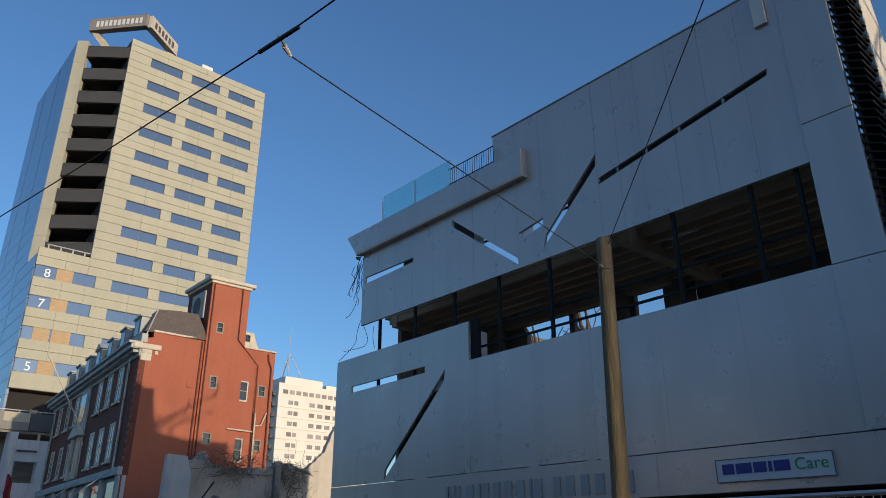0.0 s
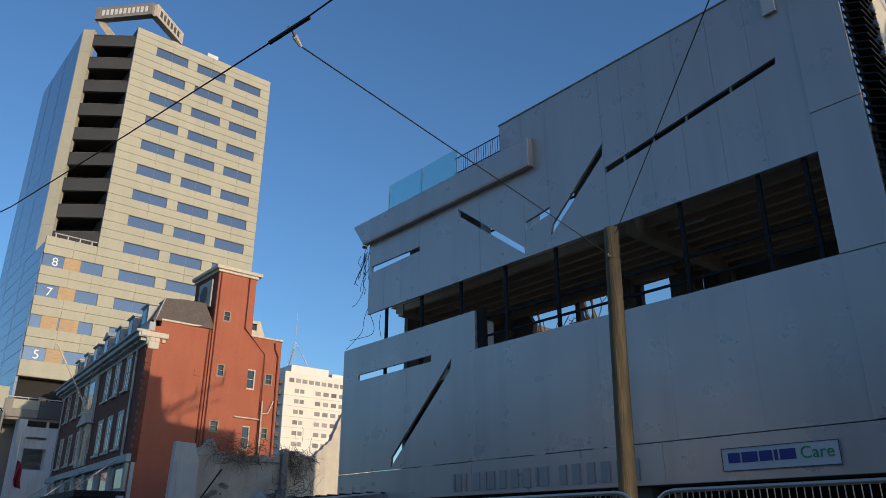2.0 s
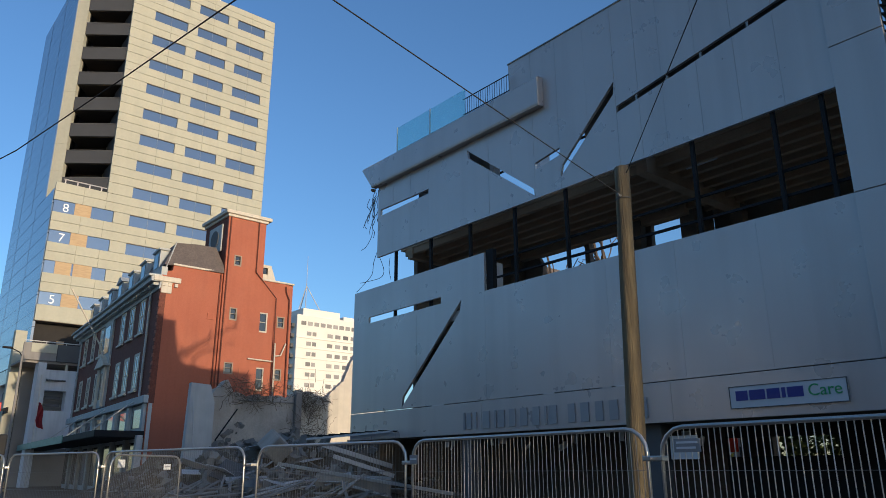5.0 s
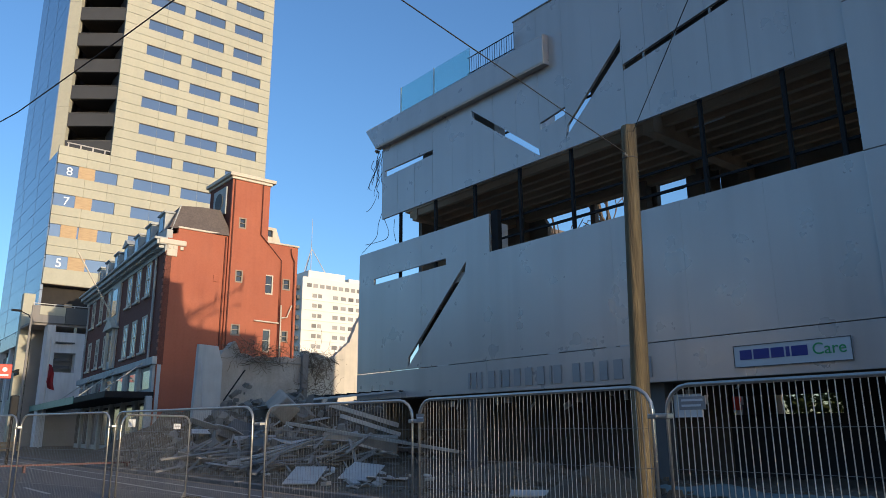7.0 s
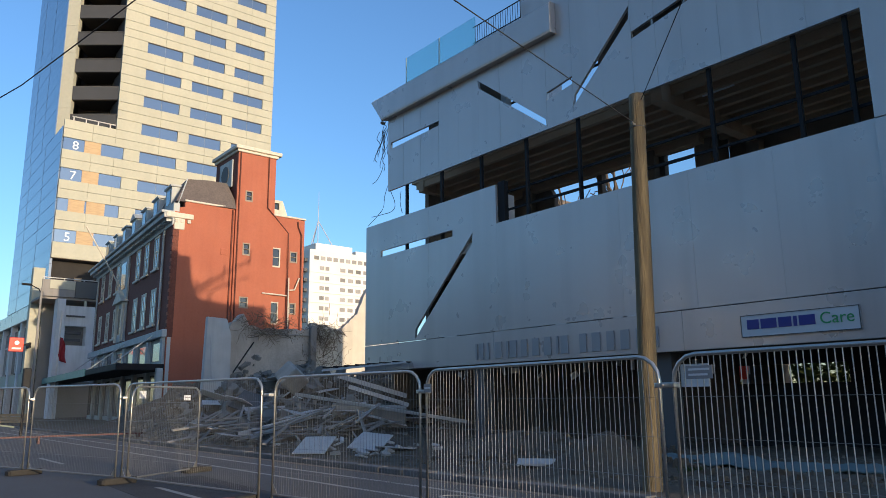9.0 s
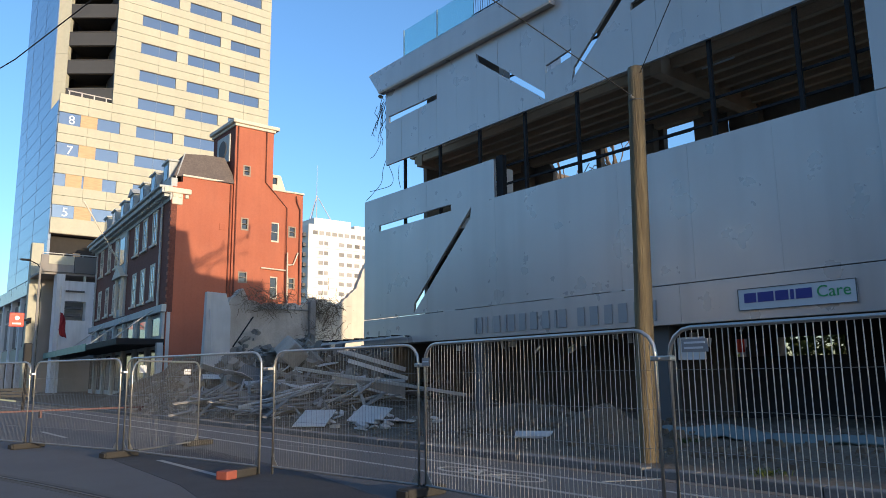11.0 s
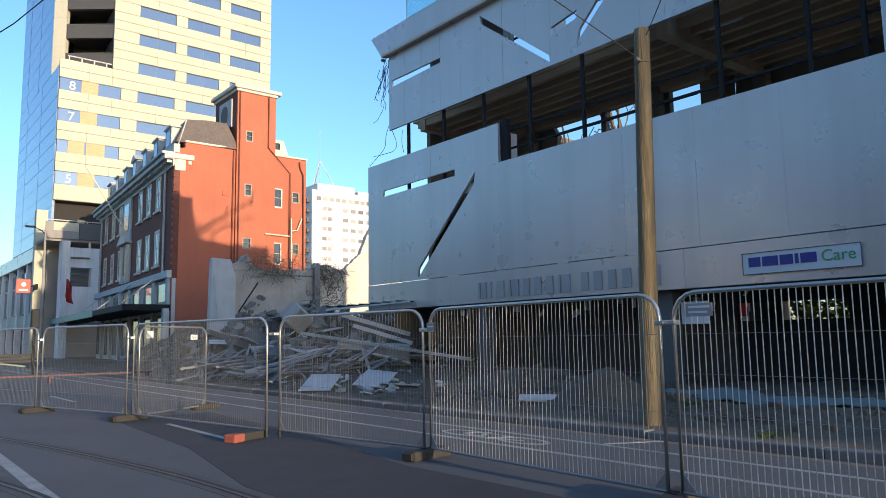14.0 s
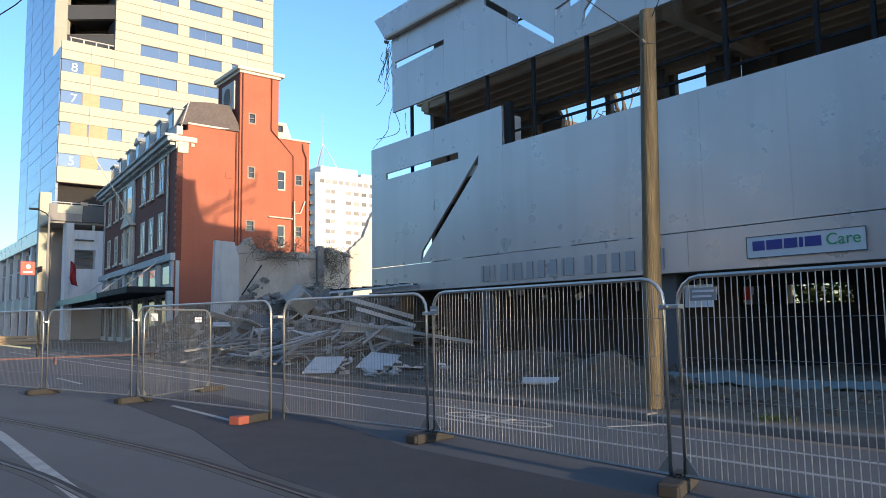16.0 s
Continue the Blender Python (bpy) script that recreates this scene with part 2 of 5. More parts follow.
def plate(outer, holes, x0, thick):
    """An upright plate facing -x: an outline and holes in (y, z), with its face at x0."""
    bm = bmesh.new()
    edges = []
    for loop in (outer, *holes):
        vs = [bm.verts.new((x0, y, z)) for y, z in loop]
        edges += [bm.edges.new((vs[i], vs[(i + 1) % len(vs)])) for i in range(len(vs))]
    bmesh.ops.triangle_fill(bm, use_beauty=True, use_dissolve=False, edges=edges)
    f = list(bm.faces)
    ex = bmesh.ops.extrude_face_region(bm, geom=f)
    bmesh.ops.translate(bm, vec=(thick, 0, 0), verts=[v for v in ex["geom"] if isinstance(v, bmesh.types.BMVert)])
    return bm


def rplate(x0, x1, z0, z1, holes, face, thick):
    """An upright plate with upright rectangular holes (a, b, c, d), facing -x, along y."""
    us = sorted({x0, x1, *[v for h in holes for v in h[:2]]})
    vs = sorted({z0, z1, *[v for h in holes for v in h[2:]]})
    bm = bmesh.new()
    grid = {}

    def vert(a, b):
        if (a, b) not in grid:
            grid[a, b] = bm.verts.new((face, a, b))
        return grid[a, b]

    for a, b in zip(us, us[1:]):
        for c, d in zip(vs, vs[1:]):
            m, n = (a + b) / 2, (c + d) / 2
            if not any(h[0] < m < h[1] and h[2] < n < h[3] for h in holes):
                bm.faces.new((vert(a, c), vert(b, c), vert(b, d), vert(a, d)))
    ex = bmesh.ops.extrude_face_region(bm, geom=list(bm.faces))
    bmesh.ops.translate(bm, vec=(thick, 0, 0), verts=[v for v in ex["geom"] if isinstance(v, bmesh.types.BMVert)])
    return bm


def text(name, body, size, M, material, parent, depth=0.02, label=""):
    cu = bpy.data.curves.new(name, "FONT")
    cu.body, cu.size, cu.extrude, cu.align_x = body, size, depth, "LEFT"
    tmp = new(name, cu)
    dg = bpy.context.evaluated_depsgraph_get()
    me = bpy.data.meshes.new_from_object(tmp.evaluated_get(dg))
    bpy.data.objects.remove(tmp)
    me.transform(M)
    me.materials.clear()
    me.materials.append(material)
    ob = new(name, me)
    ob.parent = parent
    return tagged(ob, label) if label else ob

# ---- ground ----
tagged(link("road", box((-2500, -2500, -0.5), (10.2, 2500, 0.0)), M_ASPHALT), "worn grey asphalt road with tram tracks", "road", kind="structure")


def hump(x, y):
    """Height of the earth and rubble over the street, behind the kerb."""
    nz = noise.noise(Vector((x * 0.35, y * 0.35, 0.3))) * 0.5 + noise.noise(Vector((x * 1.1, y * 1.1, 1.7))) * 0.22 + noise.noise(Vector((x * 3, y * 3, 4.1))) * 0.07
    k = min(max((x - 10.6) / 3.0, 0), 1)
    h = 0.10 + k * 0.12 + nz * 0.28 * k + k * (0.10 * noise.noise(Vector((x * 2.2, y * 2.2, 7))) + 0.06 * noise.noise(Vector((x * 5.1, y * 5.1, 9))))
    if y < 23:
        h += 0.75 * math.exp(-((x - 13.4) / 0.9) ** 2 - ((y - 12.19) / 0.8) ** 2) + 0.45 * math.exp(-((x - 16.0) / 1.2) ** 2 - ((y - 16.5) / 2.6) ** 2)
    a = min(max((y - 25) / 13.0, 0), 1) * min(max((x - 11.5) / 5.0, 0), 1) * min(max((50 - y) / 4.0, 0), 1)
    a2 = min(max((y - 21) / 5.0, 0), 1) * min(max((x - 13.0) / 4.0, 0), 1) * min(max((50 - y) / 4.0, 0), 1)
    h += 1.7 * math.exp(-((x - 22.5) / 3.2) ** 2 - ((y - 33.5) / 3.5) ** 2)
    return h + a * (1.9 + nz * 1.8) + a2 * (0.30 + nz * 0.6)


def earth():
    bm = bmesh.new()
    xs = [10.33 + 0.22 * i for i in range(40)] + [19.3 + 0.7 * i for i in range(26)] + [45, 90, 300, 2500]
    ys = [-2500, -200, -30] + [-6 + 0.6 * i for i in range(10)] + [0.2 + 0.22 * i for i in range(110)] + [24.6 + 0.5 * i for i in range(56)] + [54, 80, 200, 2500]
    g = []
    for x in xs:
        row = []
        for y in ys:
            inner = -8 < y < 54 and x < 37
            row.append(bm.verts.new((x, y, hump(x, y) if inner else 0.1)))
        g.append(row)
    for i in range(len(xs) - 1):
        for j in range(len(ys) - 1):
            bm.faces.new((g[i][j], g[i + 1][j], g[i + 1][j + 1], g[i][j + 1]))
    return link("ground", bm, M_DIRT, True)


tagged(earth(), "bare brown earth and rubble heaped behind the kerb", "ground", kind="structure")


def strip(name, pts, w, z, material, label, cat="road marking"):
    """A flat strip along points (x, y)."""
    bm = bmesh.new()
    L, R = [], []
    for i, p in enumerate(pts):
        a, b = Vector(pts[max(i - 1, 0)]), Vector(pts[min(i + 1, len(pts) - 1)])
        d = (b - a).normalized()
        n = Vector((-d.y, d.x)) * w / 2
        L.append(bm.verts.new((p[0] + n.x, p[1] + n.y, z)))
        R.append(bm.verts.new((p[0] - n.x, p[1] - n.y, z)))
    for i in range(len(pts) - 1):
        bm.faces.new((L[i], R[i], R[i + 1], L[i + 1]))
    ex = bmesh.ops.extrude_face_region(bm, geom=list(bm.faces))
    bmesh.ops.translate(bm, vec=(0, 0, -0.02), verts=[v for v in ex["geom"] if isinstance(v, bmesh.types.BMVert)])
    return tagged(link(name, bm, material), label, cat, kind="structure")


strip("road_patch", [(5.2, -6), (5.15, 4), (5.0, 9.6), (5.6, 13), (5.9, 18.5)], 2.1, 0.004, M_ASPHALT_NEW, "darker newer asphalt patch along the fence", "road")
for xx, y0, y1 in ((9.2, -4, 60), (8.15, -4, 60)):
    strip("lane_line", [(xx, y) for y in range(y0, y1, 4)], 0.10, 0.005, M_LINE, "thin worn white edge line on the road")
strip("lane_line", [(5.4, 13.6), (5.43, 16.7)], 0.11, 0.008, M_LINE, "short white dash beside the fence")
strip("lane_line", [(5.4, 24.3), (5.4, 27.4)], 0.11, 0.005, M_LINE, "short white dash beyond the fence")
strip("lane_line", [(2.2, 3.0), (2.17, 10.2), (2.2, 14.8), (1.9, 22)], 0.16, 0.006, M_LINE, "white line beside the tram track")
strip("lane_line", [(9.3, 8.95), (10.15, 8.5)], 0.08, 0.006, M_LINE, "white bay mark reaching to the kerb")
# worn cycle symbol
for cy in (10.05, 11.45):
    strip("cycle_symbol", [(8.68 + 0.24 * math.cos(a * 0.3927), cy + 0.48 * math.sin(a * 0.3927)) for a in range(17)], 0.07, 0.006, M_LINE, "worn white wheel of a painted cycle symbol")
for pts in ([(8.68, 10.05), (8.45, 10.75), (8.68, 11.45)], [(8.45, 10.75), (8.86, 10.5), (8.92, 11.2), (8.45, 10.75)], [(8.68, 11.45), (9.0, 11.1)]):
    strip("cycle_symbol", pts, 0.07, 0.007, M_LINE, "worn white frame of a painted cycle symbol")
R1 = [(4.05, -8), (4.0, 2), (3.8, 8.5), (3.47, 12.05), (2.49, 16.96), (0.9, 22.5), (-1.6, 29)]
R2 = [(2.6, -8), (2.5, 3), (2.22, 9.5), (1.86, 12.16), (0.95, 16.2), (-0.6, 21.7), (-3.0, 28)]


def smooth_line(pts, n=6):
    out = []
    for i in range(len(pts) - 1):
        p0, p1, p2, p3 = [Vector(pts[min(max(i + k, 0), len(pts) - 1)]) for k in (-1, 0, 1, 2)]
        for j in range(n):
            t = j / n
            out.append(tuple(0.5 * (2 * p1 + (p2 - p0) * t + (2 * p0 - 5 * p1 + 4 * p2 - p3) * t * t + (3 * p1 - p0 - 3 * p2 + p3) * t ** 3)))
    return out + [tuple(pts[-1])]


for R in (R1, R2):
    S = smooth_line(R)
    strip("rail_bed", S, 0.34, 0.005, M_RAILBED, "grey concrete strip that holds a tram rail", "tram track")
    strip("rail_groove", S, 0.10, 0.010, M_BLACK, "dark groove beside the tram rail", "tram track")
    strip("tram_rail", [(a - 0.045, b) for a, b in S], 0.045, 0.016, M_RAIL, "worn steel tram rail in the road", "tram track")

# ---- the damaged silver-clad building ----
X = 18.0
GREY = empty("damaged_building", "half-demolished building clad in silver-grey panels with slit windows", "building")
HEAD, SILL, NOTCH, BAND, ROOF = 10.57, 7.80, 9.24, 3.95, 16.28


def clad(name, outer, holes, cuts, gap, x0=X, label=""):
    """A clad wall cut into upright panels at the given y."""
    cuts = sorted(cuts)
    for a, b in zip(cuts, cuts[1:]):
        bm = plate(outer, holes, x0 + random.uniform(-0.004, 0.004), 0.10)
        for y, s in ((a + gap, 1), (b - gap, -1)):
            bmesh.ops.bisect_plane(bm, geom=bm.verts[:] + bm.edges[:] + bm.faces[:], plane_co=(0, y, 0), plane_no=(0, s, 0), clear_inner=True)
            bmesh.ops.holes_fill(bm, edges=[e for e in bm.edges if e.is_boundary], sides=0)
        if bm.faces:
            part(name, bm, M_PANEL, GREY, label)
        else:
            bm.free()


lower = [(28.73, BAND), (28.73, NOTCH), (20.25, NOTCH), (20.25, SILL), (7.66, SILL), (7.66, BAND)]
slotL = [(27.57, 7.99), (22.70, 8.02), (22.70, 7.76), (27.57, 7.72)]
diag = [(21.53, 7.70), (21.60, 7.25), (25.12, 3.99), (25.06, 4.40)]
clad("lower_panel", lower, [slotL, diag], [7.66, 10.1, 12.5, 14.9, 17.3, 20.25, 22.3, 24.2, 26.4, 28.73], 0.0015)
upper = [(27.05, HEAD), (27.05, 14.15), (18.72, 14.15), (18.72, ROOF), (7.66, ROOF), (7.66, HEAD)]
slotA = [(26.85, 12.75), (23.48, 12.72), (23.48, 12.52), (26.85, 12.45)]
slotB = [(21.10, 13.60), (17.68, 10.95), (17.64, 10.67), (21.03, 13.25)]
slotC = [(17.57, 11.88), (16.43, 12.08), (16.45, 11.80), (17.59, 11.60)]
slotD = [(14.07, 13.54), (14.11, 13.10), (16.46, 10.98), (16.37, 11.40)]
slotE = [(8.23, 13.71), (8.27, 13.50), (14.05, 12.41), (14.03, 12.64)]
clad("upper_panel", upper, [slotA, slotB, slotC, slotD, slotE],
     [7.66, 8.9, 10.06, 11.2, 12.35, 13.2, 14.045, 15.2, 16.44, 17.61, 18.72, 19.9, 21.07, 22.25, 23.5, 24.7, 25.9, 27.05], 0.003)
for y in (9.6, 11.05, 12.2, 13.3):
    zc = 12.52 + (14.04 - y) / 5.8 * 1.08
    part("slit_bracket", box((X + 0.03, y - 0.035, zc - 0.12), (X + 0.09, y + 0.035, zc + 0.12)), M_GALVDULL, GREY)
part("parapet_capping", box((X - 0.03, 7.6, ROOF), (X + 0.16, 18.75, ROOF + 0.04)), M_GALVDULL, GREY, "dark metal capping")
part("parapet_return", box((X + 0.13, 18.62, 11.9), (X + 2.0, 18.72, ROOF)), M_PANEL, GREY)
for a, b in ((6.45, 13.0), (13.005, 20.5), (20.505, 28.7)):
    part("sign_band", box((X - 0.03, a, 2.84), (X + 0.10, b, BAND - 0.03), None, 0.006), M_PANEL, GREY)
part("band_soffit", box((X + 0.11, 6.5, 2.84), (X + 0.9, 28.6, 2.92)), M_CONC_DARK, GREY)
for z0, z1 in ((BAND, 7.77), (7.79, 11.61), (11.63, 17.6)):
    part("corner_panel", box((X - 0.06, 6.42, z0), (X + 0.10, 7.655, z1), None, 0.01), M_PANEL, GREY)
part("pale_fin", box((X - 0.12, 7.95, 15.05), (X - 0.02, 8.3, 17.6)), M_SHEET, GREY, "pale strip hanging over the parapet")
# canopy over the upper storey
bm = bmesh.new()
pr = [(0.0, 13.86), (-0.27, 13.84), (-0.30, 13.92), (-0.30, 14.90), (-0.24, 14.98), (0.0, 15.0)]
for y in (17.05, 27.98):
    for dx, z in pr:
        bm.verts.new((X + dx - 0.003, y - (0.75 if y > 20 and z < 14.5 else 0), z))
bm.verts.ensure_lookup_table()
n = len(pr)
for i in range(n):
    bm.faces.new((bm.verts[i], bm.verts[(i + 1) % n], bm.verts[n + (i + 1) % n], bm.verts[n + i]))
bm.faces.new(bm.verts[:n])
bm.faces.new(bm.verts[n:][::-1])
part("canopy", bm, M_PANEL, GREY, "projecting grey canopy with a torn end")
# torn canopy end and hanging cables
bm = bmesh.new()
for k in range(14):
    c = Vector((X + random.uniform(-0.28, 0.5), 27.2 + random.uniform(-0.15, 0.3), random.uniform(13.75, 14.25)))
    r = random.uniform(0.06, 0.2)
    bmesh.ops.create_icosphere(bm, subdivisions=1, radius=r, matrix=Matrix.Translation(c) @ pose(0, 0, 0, random.uniform(0, 180), random.uniform(0, 180), 0) @ Matrix.Diagonal((1, 0.6, 0.8, 1)))
part("torn_edge", bm, M_CONC_DARK, GREY, "torn dark edge with broken fixings")
for k in range(11):
    p = Vector((X + random.uniform(-0.2, 0.4), 27.5 + random.uniform(-0.3, 0.25), random.uniform(13.4, 14.2)))
    pts = [p.copy()]
    for j in range(random.randint(4, 9)):
        p = p + Vector((random.uniform(-0.06, 0.06), random.uniform(-0.12, 0.22), -random.uniform(0.1, 0.28)))
        pts.append(p.copy())
    part("cable", tube(bmesh.new(), smooth_line(pts, 4), 0.013), M_BLACK, GREY)
for pts in ([(18.05, 27.2, 13.4), (18.0, 27.5, 12.6), (18.0, 27.45, 11.8), (18.0, 27.9, 11.3), (18.0, 28.3, 11.2)],
            [(18.05, 27.1, 10.9), (18.0, 27.3, 10.4), (18.0, 27.4, 9.9), (18.0, 27.9, 9.6), (18.0, 28.6, 9.3)],
            [(18.1, 27.0, 10.6), (18.2, 26.8, 10.0), (18.2, 27.0, 9.7), (18.2, 27.8, 9.7), (18.2, 28.6, 9.75)],
            [(18.3, 26.5, 10.5), (18.3, 26.55, 10.0), (18.3, 26.4, 9.5)]):
    part("cable", tube(bmesh.new(), smooth_line(pts, 4), 0.012), M_BLACK, GREY)
# roof terrace: glass and rail
for a, b in ((25.35, 23.12), (23.08, 20.85)):
    g = part("glass_balustrade", box((X - 0.26, b + 0.02, 14.9), (X - 0.245, a - 0.02, 16.1)), M_GLASS_BAL, GREY, "pale green glass balustrade panel")
    g.visible_shadow = False
    part("glass_clamp", box((X - 0.28, a - 0.03, 14.9), (X - 0.23, a + 0.01, 16.12)), M_GALV, GREY)
for z in (15.05, 15.72):
    part("balustrade_rail", rod(bmesh.new(), (X - 0.2, 18.5, z), (X - 0.2, 21.05, z), 0.02), M_DARKSTEEL, GREY)
y = 18.5
while y < 21.06:
    part("baluster", rod(bmesh.new(), (X - 0.2, y, 14.95), (X - 0.2, y, 15.72), 0.010, seg=5), M_DARKSTEEL, GREY)
    y += 0.128
# floors, ribs, beams, columns, rear wall
CEIL = 11.45
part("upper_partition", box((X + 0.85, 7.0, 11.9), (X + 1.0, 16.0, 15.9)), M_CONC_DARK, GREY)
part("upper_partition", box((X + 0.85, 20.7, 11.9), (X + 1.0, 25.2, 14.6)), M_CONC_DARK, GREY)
part("upper_jamb", box((X + 0.5, 20.1, 11.9), (X + 0.8, 20.35, 14.6)), M_SHEET, GREY, "pale broken jamb behind the slit")
for xx in (20.5, 22.5, 24.5):
    part("bare_purlin", rod(bmesh.new(), (xx, 16.2, 13.2 + (xx - 20) * 0.7), (xx, 27, 13.2 + (xx - 20) * 0.7), 0.05), M_DARKSTEEL, GREY)
for y in (17.6, 19.2, 20.8):
    part("bare_rafter", rod(bmesh.new(), (19.2, y, 13.0), (24.6, y + 2.2, 16.2), 0.022), M_DARKSTEEL, GREY)
part("upper_floor_slab", box((20.0, 6.8, CEIL), (26.2, 15.5, CEIL + 0.3)), M_RIB, GREY)
part("upper_floor_slab", box((20.0, 15.5, CEIL), (24.9, 28.0, CEIL + 0.3)), M_RIB, GREY)
part("middle_floor_slab", box((X + 0.12, 6.6, 7.0), (24.8, 28.6, 7.35)), M_CONC, GREY)
part("lower_floor_slab", box((X + 0.12, 6.6, 3.3), (24.8, 28.6, 3.6)), M_CONC_DARK, GREY)
x = 20.05
while x < 26.0:
    part("ceiling_rib", box((x, 6.85, CEIL - 0.30), (x + 0.2, 27.7 if x < 24.6 else 15.4, CEIL)), M_RIB, GREY)
    x += 0.72
part("cross_beam", box((19.5, 14.1, CEIL - 0.62), (25.9, 14.5, CEIL + 0.01)), M_RIB, GREY)
part("cross_beam", box((20.0, 27.1, CEIL - 0.5), (24.6, 27.45, CEIL + 0.01)), M_RIB, GREY)
for x, y in ((25.6, 14.3), (24.3, 17.9), (24.3, 24.6)):
    part("column", box((x - 0.2, y - 0.25, 0), (x + 0.2, y + 0.25, CEIL - 0.3), None, 0.02), M_CONC_DARK, GREY)
part("edge_beam", box((24.2, 15.7, CEIL - 0.5), (24.55, 27.0, CEIL - 0.02), None, 0.02), M_RIB, GREY)
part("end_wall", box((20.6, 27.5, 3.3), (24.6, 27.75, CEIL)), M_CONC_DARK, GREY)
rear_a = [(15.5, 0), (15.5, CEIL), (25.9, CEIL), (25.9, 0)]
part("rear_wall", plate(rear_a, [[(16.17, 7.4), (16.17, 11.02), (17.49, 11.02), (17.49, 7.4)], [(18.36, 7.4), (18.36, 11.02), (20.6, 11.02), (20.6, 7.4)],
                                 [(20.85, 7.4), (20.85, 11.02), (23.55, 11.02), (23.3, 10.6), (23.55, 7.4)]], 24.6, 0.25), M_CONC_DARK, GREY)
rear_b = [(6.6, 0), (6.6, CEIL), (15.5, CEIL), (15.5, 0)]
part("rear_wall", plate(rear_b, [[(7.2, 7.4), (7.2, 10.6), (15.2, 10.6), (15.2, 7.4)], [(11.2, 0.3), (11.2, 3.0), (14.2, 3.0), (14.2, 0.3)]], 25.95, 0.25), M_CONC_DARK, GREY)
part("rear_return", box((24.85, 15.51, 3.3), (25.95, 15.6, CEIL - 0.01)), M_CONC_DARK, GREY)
part("rear_rail", rod(bmesh.new(), (24.5, 16.2, 10.55), (24.5, 23.5, 10.55), 0.04), M_DARKSTEEL, GREY)
# ground-floor walls and columns carry the room's shade as near-black, grey and brown
part("ground_floor_partition", box((21.4, 10.25, 0), (21.6, 13.5, 1.98)), M_SHADE, GREY)
part("ground_floor_partition", box((21.4, 6.6, 0), (21.6, 10.25, 3.28)), M_SHADE, GREY)
part("ground_floor_partition", box((21.4, 10.25, 2.52), (21.6, 13.5, 3.28)), M_SHADE, GREY)
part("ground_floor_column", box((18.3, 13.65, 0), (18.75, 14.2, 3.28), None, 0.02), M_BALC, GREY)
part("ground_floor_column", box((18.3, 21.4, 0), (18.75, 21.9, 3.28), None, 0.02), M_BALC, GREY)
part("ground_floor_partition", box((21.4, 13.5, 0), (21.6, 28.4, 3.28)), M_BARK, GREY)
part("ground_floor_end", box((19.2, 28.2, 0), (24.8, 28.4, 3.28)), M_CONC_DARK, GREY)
part("ground_floor_side", box((18.3, 6.55, 0), (27.1, 6.7, 3.3)), M_SHADE, GREY)
# sunlight on this wall edge is put into its pale colour
part("lit_reveal", box((X + 0.5, 20.3, 7.4), (X + 1.0, 20.55, 9.0)), M_SHEET, GREY, "broken wall edge inside the opening, coloured pale as if sunlit")
y = 9.35
while y < 26:
    part("mullion", box((X + 0.14, y - 0.05, SILL - 0.3), (X + 0.26, y + 0.05, HEAD + 0.4), None, 0.005), M_DARKSTEEL, GREY)
    y += 2.365
part("mullion", box((X + 0.14, 8.05, SILL - 0.3), (X + 0.26, 8.15, HEAD + 0.4)), M_DARKSTEEL, GREY)
for z in (8.28, 8.95):
    part("transom", box((X + 0.27, 7.7, z - 0.035), (X + 0.33, 20.1 if z > 8.5 else 26.4, z + 0.035)), M_DARKSTEEL, GREY)
part("hanging_conduit", rod(bmesh.new(), (20.0, 13.0, 10.7), (20.1, 12.0, 10.75), 0.03), M_SHEET, GREY, "pale loose conduit")
part("notch_jamb", box((X + 0.102, 19.9, 7.5), (X + 0.3, 20.24, NOTCH + 0.1)), M_DARKSTEEL, GREY)
# louvred corner and sunlit side wall
k = 0
z = 4.2
while z < 18:
    part("louvre", box((0, -0.42, -0.02), (1.2, 0.05, 0.02), pose(X + 0.0, 6.36, z, 24, 0, 0)), M_DARKSTEEL, GREY)
    if k % 2 and z > 11:
        part("louvre_bracket", box((X + 0.75, 5.9, z - 0.02), (X + 0.9, 6.1, z + 0.12)), M_GALV, GREY)
    z += 0.235
    k += 1
# black backing: shade between the louvres put into its colour
part("louvre_backing", box((X + 0.05, 6.3, 3.9), (X + 1.3, 6.36, 18)), M_SHADE, GREY)
# raised letters, too low in relief to be more than bars
y = 21.42
for word in ((0.16, 0.34, 0.16), (0.5, 0.14, 0.46, 0.46, 0.5, 0.46, 0.14, 0.5), (0.44, 0.5, 0.46, 0.5, 0.44, 0.4)):
    for w in word:
        part("raised_bar", box((X - 0.075, y - w * 0.62, 2.99), (X - 0.032, y, 3.56), None, 0.008), M_LETTER, GREY)
        y -= w + 0.05
    y -= 0.22
# solid pale strips; the gaps' brightness is their colour
for ya, yb in ((23.2, 22.5), (17.6, 17.15), (15.3, 14.95), (14.8, 14.5)):
    part("band_gap", box((X - 0.034, yb, BAND - 0.034), (X + 0.05, ya, BAND + 0.004)), M_SHEET, GREY, "pale strip over the sign band, coloured as a bright gap")
# sign board
SIGN = empty("shop_sign", "white sign board with navy and green lettering on the band", "sign")
part("board", box((X - 0.08, 8.47, 3.06), (X - 0.05, 11.31, 3.61), None, 0.004), M_SIGNPALE, SIGN)
part("border", plate([(8.47, 3.06), (8.47, 3.61), (11.31, 3.61), (11.31, 3.06)], [[(8.49, 3.08), (8.49, 3.59), (11.29, 3.59), (11.29, 3.08)]], X - 0.09, 0.02), M_BALC, SIGN)
y = 11.14
